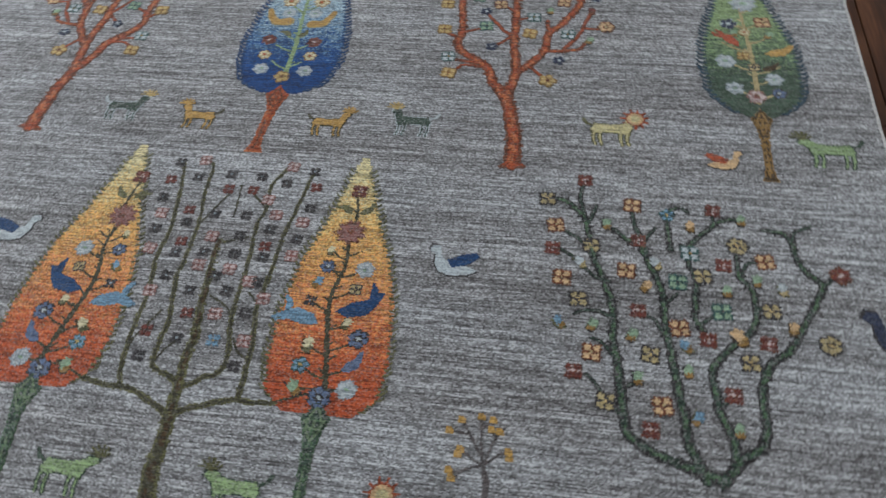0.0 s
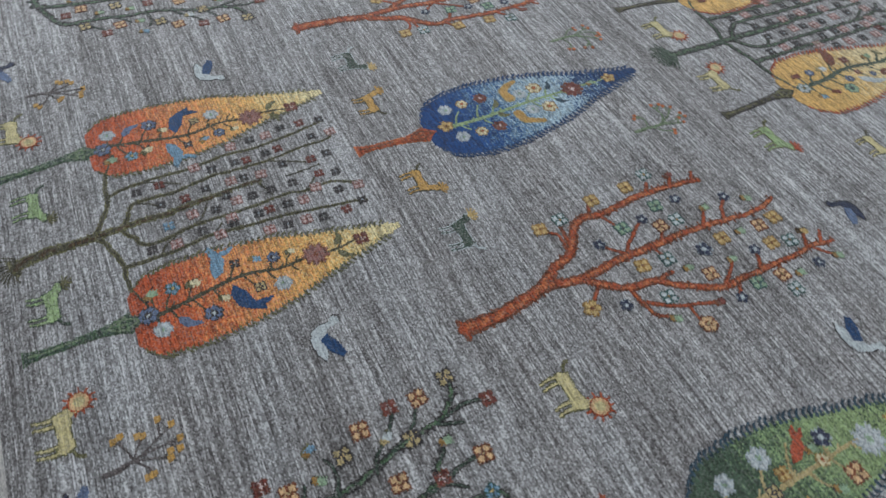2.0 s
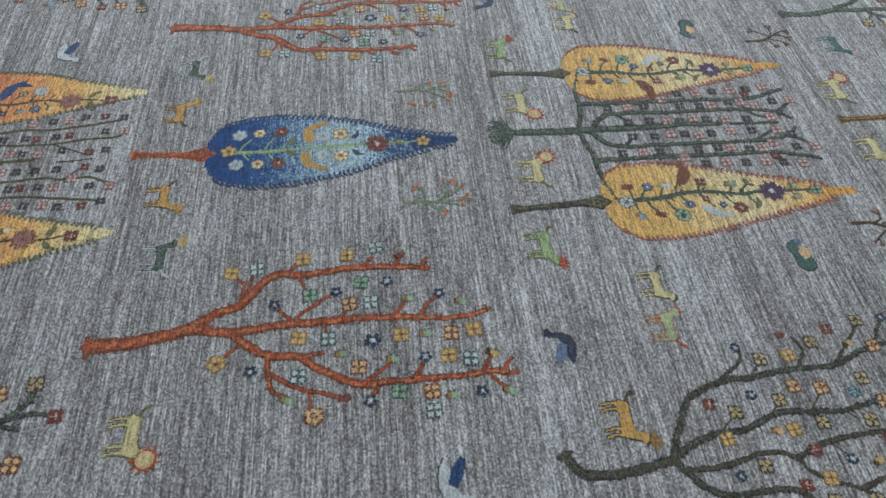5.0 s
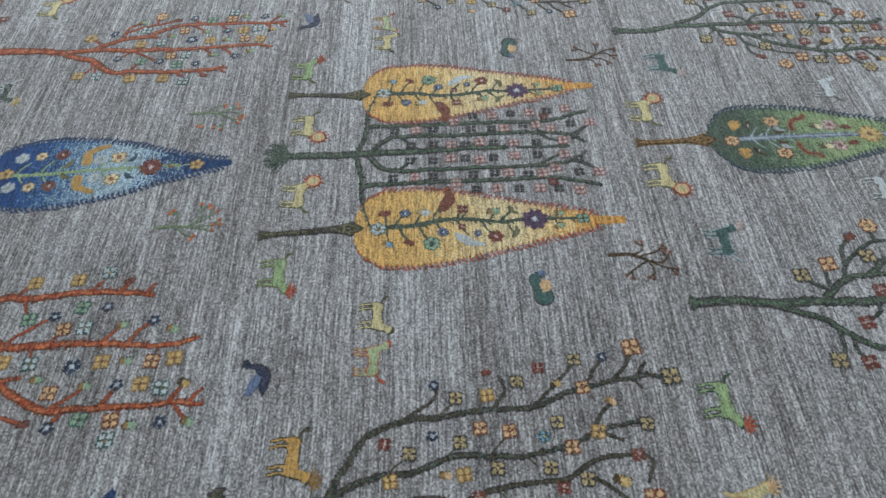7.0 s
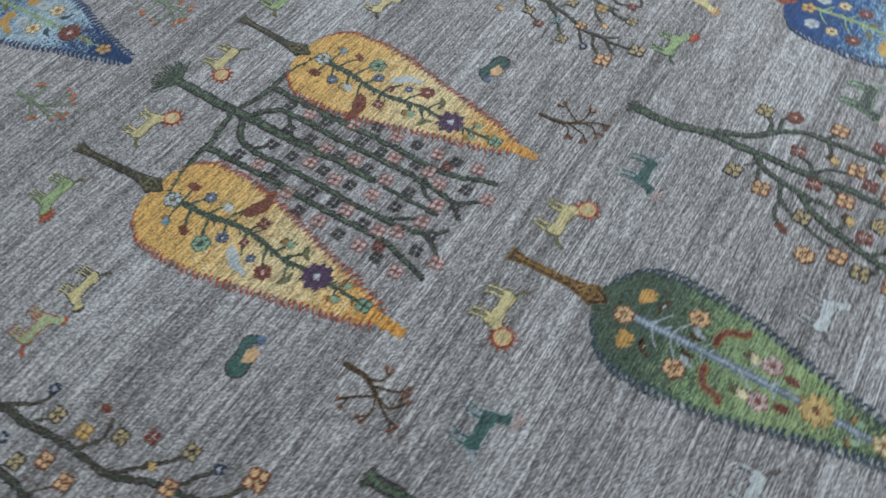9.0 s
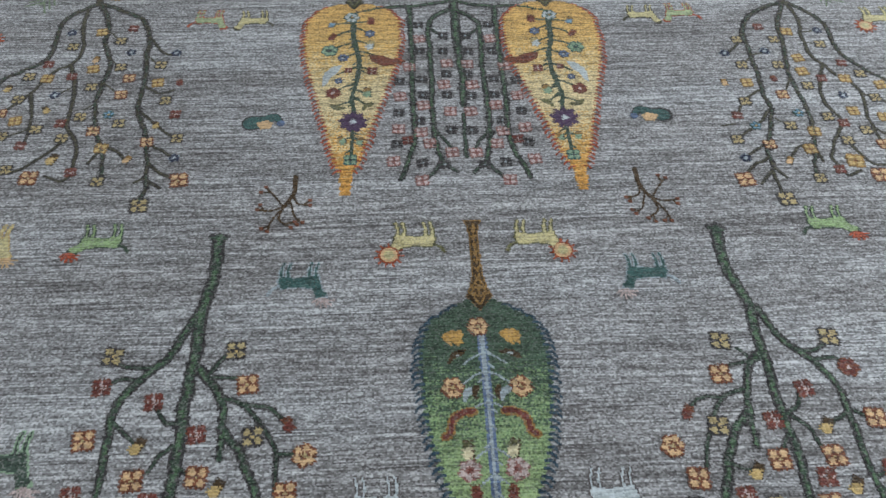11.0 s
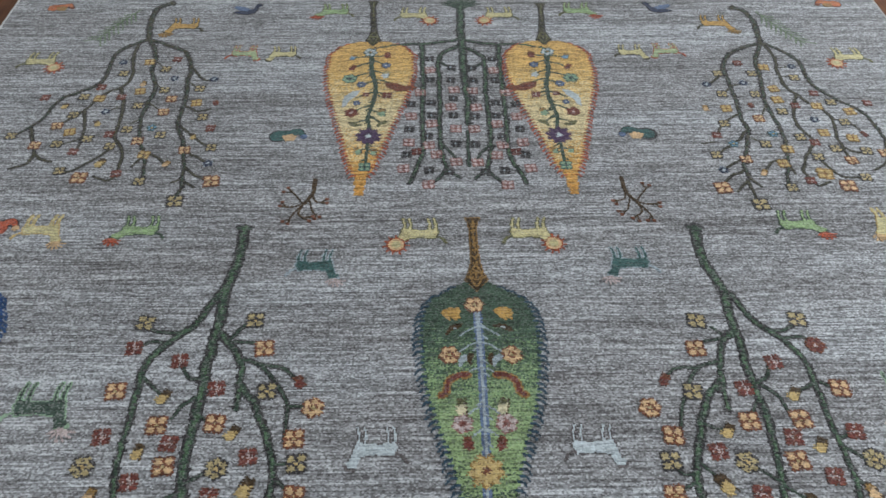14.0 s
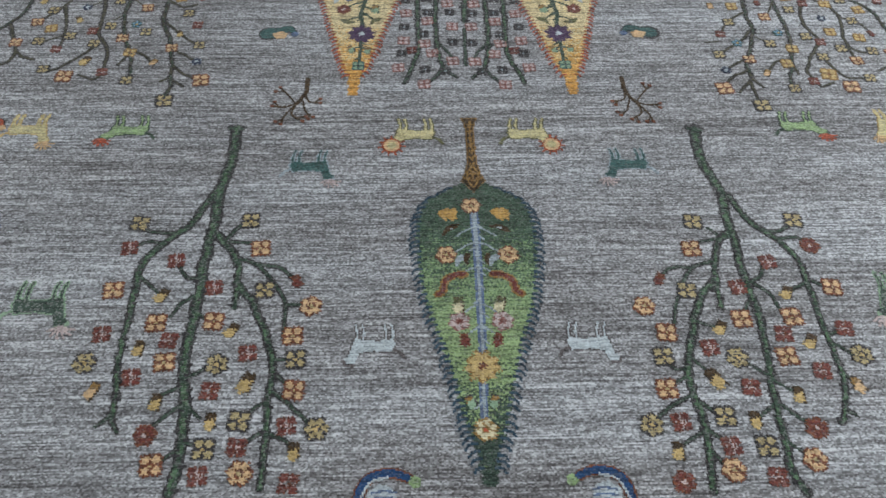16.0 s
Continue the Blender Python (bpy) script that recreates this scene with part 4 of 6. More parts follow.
def dark_twin(b):
    limb(b, 0.0180, 0.0166, -0.958, 1.084, -0.990, 1.107, -1.001, 1.186, -0.986, 1.305)
    limb(b, 0.0128, 0.0091, -0.986, 1.305, -0.925, 1.327, -0.867, 1.367, -0.832, 1.429, -0.824, 1.518, -0.822, 1.602, -0.815, 1.682, -0.815, 1.746, -0.790, 1.819, -0.764, 1.888, -0.762, 1.944)
    limb(b, 0.0067, 0.0050, -0.764, 1.940, -0.783, 1.973)
    limb(b, 0.0067, 0.0050, -0.752, 1.955, -0.718, 1.993)
    limb(b, 0.0075, 0.0058, -0.756, 1.951, -0.757, 2.008, -0.764, 2.035)
    limb(b, 0.0075, 0.0058, -0.760, 1.911, -0.712, 1.937, -0.688, 1.969)
    limb(b, 0.0075, 0.0058, -0.836, 1.420, -0.798, 1.488, -0.758, 1.525)
    limb(b, 0.0060, 0.0050, -0.825, 1.532, -0.865, 1.524)
    limb(b, 0.0060, 0.0050, -0.821, 1.541, -0.788, 1.574)
    limb(b, 0.0067, 0.0050, -0.815, 1.669, -0.763, 1.702, -0.731, 1.750)
    limb(b, 0.0075, 0.0058, -0.812, 1.746, -0.769, 1.795, -0.705, 1.841)
    limb(b, 0.0067, 0.0050, -0.771, 1.861, -0.706, 1.905)
    limb(b, 0.0060, 0.0050, -0.814, 1.776, -0.846, 1.801)
    limb(b, 0.0060, 0.0050, -0.709, 1.793, -0.672, 1.800)
    limb(b, 0.0128, 0.0083, -0.986, 1.305, -0.942, 1.400, -0.928, 1.490, -0.914, 1.562, -0.904, 1.631, -0.908, 1.684, -0.911, 1.748, -0.902, 1.821, -0.882, 1.891, -0.863, 1.946, -0.862, 1.974)
    limb(b, 0.0067, 0.0050, -0.885, 1.868, -0.844, 1.878, -0.813, 1.916)
    limb(b, 0.0067, 0.0050, -0.886, 1.886, -0.890, 1.927)
    limb(b, 0.0060, 0.0050, -0.905, 1.626, -0.871, 1.686)
    limb(b, 0.0112, 0.0083, -0.992, 1.305, -1.006, 1.386, -0.990, 1.462, -0.991, 1.535, -1.011, 1.578, -1.032, 1.617)
    limb(b, 0.0097, 0.0066, -1.011, 1.572, -0.974, 1.659, -0.965, 1.724, -0.979, 1.762, -0.981, 1.799, -0.944, 1.857, -0.916, 1.914, -0.927, 1.947, -0.935, 1.973, -0.971, 1.959)
    limb(b, 0.0128, 0.0075, -0.996, 1.305, -1.031, 1.338, -1.069, 1.387, -1.074, 1.448, -1.074, 1.522, -1.104, 1.580, -1.138, 1.622, -1.172, 1.663, -1.186, 1.728, -1.190, 1.798)
    limb(b, 0.0090, 0.0066, -1.057, 1.628, -1.075, 1.700, -1.058, 1.776, -1.058, 1.824, -1.060, 1.860)
    limb(b, 0.0067, 0.0050, -1.077, 1.695, -1.118, 1.714, -1.134, 1.747)
    limb(b, 0.0067, 0.0050, -1.056, 1.807, -1.077, 1.836, -1.106, 1.842)
    limb(b, 0.0075, 0.0058, -0.972, 1.853, -0.989, 1.904, -1.013, 1.938, -1.057, 1.943)
    limb(b, 0.0067, 0.0050, -1.187, 1.790, -1.155, 1.878, -1.107, 1.913)
    limb(b, 0.0060, 0.0050, -0.997, 1.441, -1.044, 1.433)
    limb(b, 0.0060, 0.0050, -0.988, 1.483, -1.032, 1.492)


m = branching("tree_motif", 1, PLAIN, dark_twin, ("olive", "ink", "green"), "dark olive woven tree with drooping branches")
bloom(m, 'r', -0.881, 1.414, 0.85)
bloom(m, 'd', -0.803, 1.467, 0.85)
bloom(m, 'd', -0.908, 1.469, 0.85)
bloom(m, 'y', -0.954, 1.437, 0.85)
bloom(m, 'k', -1.044, 1.433, 0.85)
bloom(m, 'd', -1.032, 1.492, 0.85)
bloom(m, 'k', -0.753, 1.525, 0.85)
bloom(m, 'k', -0.867, 1.519, 0.85)
bloom(m, 'd', -0.788, 1.574, 0.85)
bloom(m, 'd', -0.887, 1.576, 0.85)
bloom(m, 'y', -0.952, 1.549, 0.85)
bloom(m, 'r', -1.064, 1.573, 0.85)
bloom(m, 'y', -0.946, 1.604, 0.85)
bloom(m, 'r', -0.987, 1.632, 0.85)
bloom(m, 'to', -0.722, 1.641, 0.85)
bloom(m, 'y', -0.784, 1.642, 0.85)
bloom(m, 'tr', -0.859, 1.630, 0.85)
bloom(m, 'y', -1.050, 1.634, 0.85)
bloom(m, 'd', -1.099, 1.616, 0.85)
bloom(m, 'y', -1.139, 1.662, 0.85)
bloom(m, 'r', -1.205, 1.623, 0.85)
bloom(m, 'd', -0.941, 1.658, 0.85)
bloom(m, 'o', -0.865, 1.691, 0.85)
bloom(m, 'd', -0.757, 1.712, 0.85)
bloom(m, 'k', -1.022, 1.699, 0.85)
bloom(m, 'd', -1.104, 1.708, 0.85)
bloom(m, 'y', -1.029, 1.755, 0.85)
bloom(m, 'r', -0.722, 1.764, 0.85)
bloom(m, 'b', -0.883, 1.760, 0.85)
bloom(m, 'd', -0.954, 1.774, 0.85)
bloom(m, 'r', -0.986, 1.799, 0.85)
bloom(m, 'y', -1.099, 1.781, 0.85)
bloom(m, 'tr', -1.138, 1.765, 0.85)
bloom(m, 'd', -0.848, 1.803, 0.85)
bloom(m, 'b', -0.759, 1.802, 0.85)
bloom(m, 'd', -0.699, 1.846, 0.85)
bloom(m, 'y', -0.901, 1.826, 0.85)
bloom(m, 'd', -1.035, 1.824, 0.85)
bloom(m, 'd', -1.116, 1.837, 0.85)
bloom(m, 'o', -0.776, 1.866, 0.85)
bloom(m, 'd', -0.975, 1.858, 0.85)
bloom(m, 'y', -0.872, 1.886, 0.85)
bloom(m, 'o', -1.061, 1.876, 0.85)
bloom(m, 'k', -0.701, 1.910, 0.85)
bloom(m, 'to', -0.807, 1.923, 0.85)
bloom(m, 'y', -0.970, 1.926, 1.15)
bloom(m, 'd', -1.072, 1.943, 0.85)
bloom(m, 'r', -0.920, 1.954, 0.85)
bloom(m, 'd', -0.863, 1.978, 0.85)
bloom(m, 'o', -1.014, 1.975, 1.15)
bloom(m, 'o', -0.682, 1.979, 1.15)
bloom(m, 'd', -0.762, 2.039, 1.15)
bloom(m, 'o', -1.164, 1.845, 0.85)


def tall_tree(b):
    limb(b, 0.0239, 0.0180, 0.540, 2.106, 0.538, 2.216, 0.551, 2.301, 0.549, 2.381, 0.552, 2.442, 0.554, 2.515, 0.552, 2.597, 0.555, 2.675, 0.553, 2.748, 0.537, 2.817, 0.530, 2.893, 0.528, 2.924, 0.535, 2.983)
    limb(b, 0.0166, 0.0100, 0.555, 2.292, 0.580, 2.357, 0.603, 2.404, 0.649, 2.449, 0.685, 2.506, 0.683, 2.569, 0.682, 2.648, 0.682, 2.722, 0.673, 2.781, 0.667, 2.853)
    limb(b, 0.0092, 0.0070, 0.670, 2.839, 0.691, 2.861)
    limb(b, 0.0083, 0.0060, 0.666, 2.846, 0.653, 2.870)
    limb(b, 0.0092, 0.0070, 0.627, 2.423, 0.679, 2.418, 0.708, 2.398)
    limb(b, 0.0083, 0.0060, 0.649, 2.451, 0.686, 2.444, 0.707, 2.458)
    limb(b, 0.0166, 0.0110, 0.548, 2.420, 0.517, 2.450, 0.485, 2.502, 0.477, 2.558, 0.476, 2.612)
    limb(b, 0.0156, 0.0110, 0.478, 2.551, 0.437, 2.606, 0.414, 2.651, 0.394, 2.702, 0.384, 2.750, 0.384, 2.819, 0.381, 2.885, 0.380, 2.976)
    limb(b, 0.0092, 0.0070, 0.487, 2.491, 0.443, 2.509, 0.409, 2.545, 0.375, 2.600, 0.370, 2.677)
    limb(b, 0.0092, 0.0070, 0.443, 2.505, 0.389, 2.517, 0.363, 2.545)
    limb(b, 0.0092, 0.0070, 0.374, 2.606, 0.328, 2.607)
    limb(b, 0.0092, 0.0070, 0.520, 2.443, 0.487, 2.400, 0.470, 2.390)
    limb(b, 0.0083, 0.0060, 0.508, 2.446, 0.462, 2.451, 0.443, 2.461)
    limb(b, 0.0092, 0.0070, 0.379, 2.797, 0.347, 2.820, 0.301, 2.865)
    limb(b, 0.0083, 0.0060, 0.388, 2.732, 0.345, 2.727)
    limb(b, 0.0083, 0.0060, 0.559, 2.539, 0.586, 2.536, 0.608, 2.503)
    limb(b, 0.0083, 0.0060, 0.560, 2.581, 0.585, 2.604, 0.600, 2.631)
    limb(b, 0.0083, 0.0060, 0.563, 2.611, 0.528, 2.640)
    limb(b, 0.0083, 0.0060, 0.547, 2.766, 0.500, 2.743)
    limb(b, 0.0083, 0.0060, 0.544, 2.783, 0.586, 2.799, 0.601, 2.812)
    limb(b, 0.0092, 0.0060, 0.538, 2.820, 0.572, 2.844, 0.596, 2.865)
    limb(b, 0.0083, 0.0060, 0.537, 2.819, 0.504, 2.848)
    limb(b, 0.0083, 0.0060, 0.382, 2.876, 0.350, 2.890, 0.333, 2.908)
    limb(b, 0.0083, 0.0060, 0.382, 2.874, 0.425, 2.900)
    limb(b, 0.0083, 0.0060, 0.384, 2.814, 0.422, 2.843)
    limb(b, 0.0083, 0.0060, 0.690, 2.525, 0.657, 2.556, 0.633, 2.578)
    limb(b, 0.0083, 0.0060, 0.532, 2.891, 0.495, 2.902)
    limb(b, 0.0083, 0.0060, 0.532, 2.903, 0.569, 2.931)
    limb(b, 0.0083, 0.0060, 0.383, 2.756, 0.345, 2.786)


m = branching("tree_motif", 1, PLAIN, tall_tree, ("green", "ink", "fern"), "bottle green woven tree with long limbs")
bloom(m, 'd', 0.709, 2.395, 1.12)
bloom(m, 'd', 0.470, 2.390, 1.12)
bloom(m, 'r', 0.718, 2.462, 1.12)
bloom(m, 'o', 0.440, 2.466, 1.12)
bloom(m, 'r', 0.613, 2.496, 1.12)
bloom(m, 'tr', 0.356, 2.550, 1.12)
bloom(m, 'o', 0.729, 2.568, 1.12)
bloom(m, 'r', 0.523, 2.564, 1.12)
bloom(m, 'd', 0.418, 2.572, 1.12)
bloom(m, 'ty', 0.628, 2.583, 1.12)
bloom(m, 'o', 0.319, 2.610, 1.40)
bloom(m, 'o', 0.627, 2.645, 1.12)
bloom(m, 'o', 0.513, 2.644, 1.12)
bloom(m, 'r', 0.727, 2.670, 1.12)
bloom(m, 'r', 0.594, 2.684, 1.12)
bloom(m, 'ty', 0.474, 2.666, 1.12)
bloom(m, 'o', 0.352, 2.678, 1.12)
bloom(m, 'ty', 0.649, 2.701, 1.12)
bloom(m, 'r', 0.434, 2.716, 1.12)
bloom(m, 'd', 0.744, 2.733, 1.40)
bloom(m, 'o', 0.593, 2.733, 1.12)
bloom(m, 'd', 0.490, 2.739, 1.40)
bloom(m, 'd', 0.340, 2.731, 1.12)
bloom(m, 'r', 0.649, 2.764, 1.12)
bloom(m, 'ty', 0.431, 2.779, 1.40)
bloom(m, 'to', 0.718, 2.792, 1.12)
bloom(m, 'r', 0.497, 2.795, 1.12)
bloom(m, 'o', 0.339, 2.795, 1.12)
bloom(m, 'ty', 0.593, 2.814, 1.12)
bloom(m, 'd', 0.431, 2.854, 1.12)
bloom(m, 'ty', 0.487, 2.856, 1.12)
bloom(m, 'r', 0.344, 2.866, 1.12)
bloom(m, 'd', 0.290, 2.872, 1.40)
bloom(m, 'r', 0.600, 2.878, 1.40)
bloom(m, 'r', 0.429, 2.905, 1.12)
bloom(m, 'd', 0.489, 2.907, 1.12)
bloom(m, 'ty', 0.329, 2.915, 1.12)
bloom(m, 'o', 0.578, 2.935, 1.12)
bloom(m, 'o', 0.418, 2.951, 1.40)
bloom(m, 'r', 0.491, 2.956, 1.12)
bloom(m, 'r', 0.332, 2.972, 1.12)


def tall_twin(b):
    limb(b, 0.0239, 0.0180, -0.575, 2.119, -0.565, 2.208, -0.578, 2.278, -0.589, 2.329, -0.586, 2.393, -0.583, 2.440)
    limb(b, 0.0166, 0.0130, -0.587, 2.437, -0.583, 2.529, -0.588, 2.599, -0.588, 2.665, -0.581, 2.740, -0.573, 2.800, -0.570, 2.845, -0.567, 2.910, -0.564, 2.972, -0.577, 3.002)
    limb(b, 0.0138, 0.0100, -0.602, 2.329, -0.626, 2.386, -0.643, 2.418, -0.682, 2.456, -0.710, 2.509, -0.714, 2.573, -0.713, 2.634, -0.715, 2.693, -0.717, 2.742, -0.711, 2.802, -0.696, 2.853, -0.681, 2.875)
    limb(b, 0.0092, 0.0070, -0.640, 2.419, -0.683, 2.434, -0.719, 2.418, -0.735, 2.406)
    limb(b, 0.0083, 0.0060, -0.680, 2.456, -0.722, 2.449, -0.742, 2.465)
    limb(b, 0.0083, 0.0060, -0.721, 2.562, -0.754, 2.580)
    limb(b, 0.0083, 0.0060, -0.714, 2.563, -0.661, 2.593)
    limb(b, 0.0083, 0.0060, -0.714, 2.695, -0.744, 2.680)
    limb(b, 0.0083, 0.0060, -0.720, 2.711, -0.763, 2.741)
    limb(b, 0.0083, 0.0060, -0.719, 2.769, -0.735, 2.802)
    limb(b, 0.0083, 0.0060, -0.698, 2.847, -0.719, 2.864)
    limb(b, 0.0083, 0.0060, -0.588, 2.599, -0.548, 2.649)
    limb(b, 0.0083, 0.0060, -0.600, 2.569, -0.629, 2.599, -0.637, 2.633, -0.653, 2.648)
    limb(b, 0.0092, 0.0070, -0.592, 2.564, -0.617, 2.551, -0.628, 2.527)
    limb(b, 0.0147, 0.0100, -0.585, 2.432, -0.552, 2.455, -0.530, 2.514, -0.521, 2.570, -0.518, 2.628)
    limb(b, 0.0166, 0.0130, -0.522, 2.557, -0.483, 2.597, -0.456, 2.650, -0.434, 2.714, -0.420, 2.762, -0.417, 2.809, -0.425, 2.854, -0.423, 2.908, -0.416, 2.970, -0.417, 2.999)
    limb(b, 0.0092, 0.0070, -0.526, 2.511, -0.475, 2.528, -0.448, 2.570, -0.426, 2.617, -0.409, 2.673)
    limb(b, 0.0083, 0.0060, -0.475, 2.526, -0.433, 2.527, -0.405, 2.547)
    limb(b, 0.0092, 0.0070, -0.580, 2.445, -0.540, 2.455, -0.502, 2.460)
    limb(b, 0.0083, 0.0060, -0.558, 2.447, -0.535, 2.421)
    limb(b, 0.0083, 0.0060, -0.453, 2.653, -0.497, 2.672)
    limb(b, 0.0083, 0.0060, -0.430, 2.738, -0.453, 2.763)
    limb(b, 0.0083, 0.0060, -0.422, 2.762, -0.396, 2.762, -0.378, 2.744)
    limb(b, 0.0083, 0.0060, -0.420, 2.772, -0.378, 2.797)
    limb(b, 0.0092, 0.0070, -0.416, 2.813, -0.375, 2.837, -0.338, 2.864)
    limb(b, 0.0083, 0.0060, -0.420, 2.826, -0.463, 2.857)
    limb(b, 0.0083, 0.0060, -0.422, 2.887, -0.377, 2.913)
    limb(b, 0.0083, 0.0060, -0.427, 2.885, -0.464, 2.909)
    limb(b, 0.0083, 0.0060, -0.423, 2.919, -0.448, 2.952)
    limb(b, 0.0083, 0.0060, -0.569, 2.836, -0.528, 2.865)
    limb(b, 0.0092, 0.0070, -0.576, 2.836, -0.599, 2.857, -0.621, 2.870)
    limb(b, 0.0083, 0.0060, -0.570, 2.910, -0.606, 2.937)
    limb(b, 0.0083, 0.0060, -0.576, 2.779, -0.537, 2.749)
    limb(b, 0.0083, 0.0060, -0.580, 2.788, -0.614, 2.814)


m = branching("tree_motif", 1, PLAIN, tall_twin, ("green", "ink", "fern"), "bottle green woven tree with long limbs")
bloom(m, 'd', -0.508, 2.404, 1.12)
bloom(m, 'd', -0.733, 2.403, 1.12)
bloom(m, 'o', -0.486, 2.477, 1.12)
bloom(m, 'r', -0.746, 2.472, 1.40)
bloom(m, 'r', -0.644, 2.515, 1.12)
bloom(m, 'tr', -0.401, 2.555, 1.12)
bloom(m, 'd', -0.457, 2.583, 1.12)
bloom(m, 'r', -0.564, 2.578, 1.12)
bloom(m, 'ty', -0.661, 2.593, 1.12)
bloom(m, 'o', -0.760, 2.580, 1.12)
bloom(m, 'o', -0.359, 2.620, 1.40)
bloom(m, 'o', -0.551, 2.652, 1.12)
bloom(m, 'ty', -0.503, 2.674, 1.12)
bloom(m, 'o', -0.655, 2.650, 1.12)
bloom(m, 'r', -0.627, 2.689, 1.12)
bloom(m, 'r', -0.754, 2.676, 1.12)
bloom(m, 'o', -0.392, 2.682, 1.12)
bloom(m, 'r', -0.473, 2.717, 1.12)
bloom(m, 'ty', -0.676, 2.707, 1.12)
bloom(m, 'd', -0.377, 2.734, 1.12)
bloom(m, 'd', -0.523, 2.740, 1.40)
bloom(m, 'o', -0.620, 2.738, 1.12)
bloom(m, 'd', -0.770, 2.737, 1.40)
bloom(m, 'ty', -0.468, 2.784, 1.40)
bloom(m, 'r', -0.679, 2.768, 1.12)
bloom(m, 'o', -0.369, 2.802, 1.12)
bloom(m, 'r', -0.531, 2.801, 1.12)
bloom(m, 'to', -0.738, 2.802, 1.12)
bloom(m, 'ty', -0.619, 2.818, 1.12)
bloom(m, 'd', -0.328, 2.874, 1.40)
bloom(m, 'r', -0.384, 2.870, 1.12)
bloom(m, 'd', -0.468, 2.860, 1.12)
bloom(m, 'ty', -0.521, 2.869, 1.12)
bloom(m, 'r', -0.633, 2.885, 1.40)
bloom(m, 'ty', -0.366, 2.923, 1.12)
bloom(m, 'r', -0.467, 2.917, 1.12)
bloom(m, 'd', -0.531, 2.918, 1.12)
bloom(m, 'o', -0.459, 2.960, 1.40)
bloom(m, 'o', -0.611, 2.944, 1.40)
bloom(m, 'r', -0.534, 2.972, 1.12)
bloom(m, 'r', -0.366, 2.981, 1.40)


def pillar_trunk(b):
    limb(b, .024, .024, -0.027, 1.042, -0.022, 1.134, -0.021, 1.264)
    limb(b, .024, .014, -0.021, 1.264, -0.023, 1.368, -0.025, 1.517, -0.030, 1.615, -0.027, 1.706)
    limb(b, .009, .009, -0.026, 1.736, -0.021, 1.885)
    for i in range(23):
        a = math.pi * (0.0 + i / 22)
        l = rng.uniform(0.75, 1.15)
        limb(b, 0.0065, 0.005, -0.022, 1.085, -0.026 + 0.030 * math.cos(a), 1.068 - 0.018 * math.sin(a), -0.028 + 0.062 * l * math.cos(a), 1.058 - 0.050 * l * math.sin(a))


def pillar_tree(b):
    limb(b, .013, .009, -0.014, 1.268, 0.038, 1.286, 0.102, 1.295, 0.184, 1.300, 0.261, 1.325)
    limb(b, .015, .010, 0.106, 1.302, 0.102, 1.457, 0.103, 1.599, 0.103, 1.704, 0.098, 1.802, 0.111, 1.872, 0.137, 1.951)
    limb(b, .014, .010, -0.007, 1.313, 0.040, 1.351, 0.055, 1.397, 0.052, 1.544, 0.054, 1.679, 0.052, 1.803, 0.042, 1.873, 0.036, 1.907)
    limb(b, .010, .007, 0.039, 1.902, 0.066, 1.939, 0.084, 1.956)
    limb(b, .010, .007, 0.038, 1.896, 0.003, 1.932)
    limb(b, .009, .006, 0.051, 1.791, 0.026, 1.827, 0.007, 1.869)
    limb(b, .008, .006, 0.049, 1.397, 0.007, 1.444)


branching("trunk_motif", 1, PLAIN, pillar_trunk, ("green", "ink", "fern"), "dark green woven trunk with a tuft of roots")
for side in (1, -1):
    m = branching("tree_motif", side, (1, 0, -0.034, 0, 1, 0.003), pillar_tree, ("green", "ink", "fern"), "dark green woven tree with upright branches")
    bloom(m, 'sk', 0.081, 1.381, 1.15)
    bloom(m, 'sp', 0.082, 1.442, 1.15)
    bloom(m, 'sk', 0.015, 1.428, 1.15)
    bloom(m, 'sk', 0.082, 1.492, 1.15)
    bloom(m, 'sk', 0.017, 1.494, 1.15)
    bloom(m, 'sp', 0.111, 1.557, 1.15)
    bloom(m, 'sp', 0.010, 1.545, 1.15)
    bloom(m, 'sk', 0.078, 1.605, 1.15)
    bloom(m, 'sp', 0.020, 1.627, 1.15)
    bloom(m, 'sp', 0.135, 1.670, 1.15)
    bloom(m, 'sk', 0.075, 1.666, 1.15)
    bloom(m, 'sp', 0.076, 1.704, 1.15)
    bloom(m, 'sk', 0.140, 1.728, 1.15)
    bloom(m, 'sk', 0.087, 1.759, 1.15)
    bloom(m, 'sp', 0.142, 1.785, 1.15)
    bloom(m, 'sp', 0.084, 1.798, 1.15)
    bloom(m, 'sk', 0.009, 1.792, 1.15)
    bloom(m, 'sp', 0.010, 1.726, 1.15)
    bloom(m, 'sk', 0.145, 1.837, 1.15)
    bloom(m, 'sp', 0.065, 1.838, 1.15)
    bloom(m, 'sp', 0.012, 1.869, 1.15)
    bloom(m, 'sp', 0.153, 1.893, 1.15)
    bloom(m, 'sk', 0.084, 1.901, 1.15)
    bloom(m, 'sk', 0.031, 1.907, 1.15)
    bloom(m, 'sp', 0.086, 1.956, 1.15)
    bloom(m, 'sk', 0.011, 1.587, 1.15)
    bloom(m, 'sk', 0.013, 1.667, 1.15)
    bloom(m, 'sk', 0.136, 1.612, 1.15)
    bloom(m, 'sr', 0.119, 1.825, 1.15)


# ---- cypress motifs ----
def width_at(profile, s):
    for (a, wa), (b, wb) in zip(profile, profile[1:]):
        if a <= s <= b:
            t = (s - a) / (b - a)
            return wa + (wb - wa) * t
    return profile[-1][1] if s > 0.5 else profile[0][1]


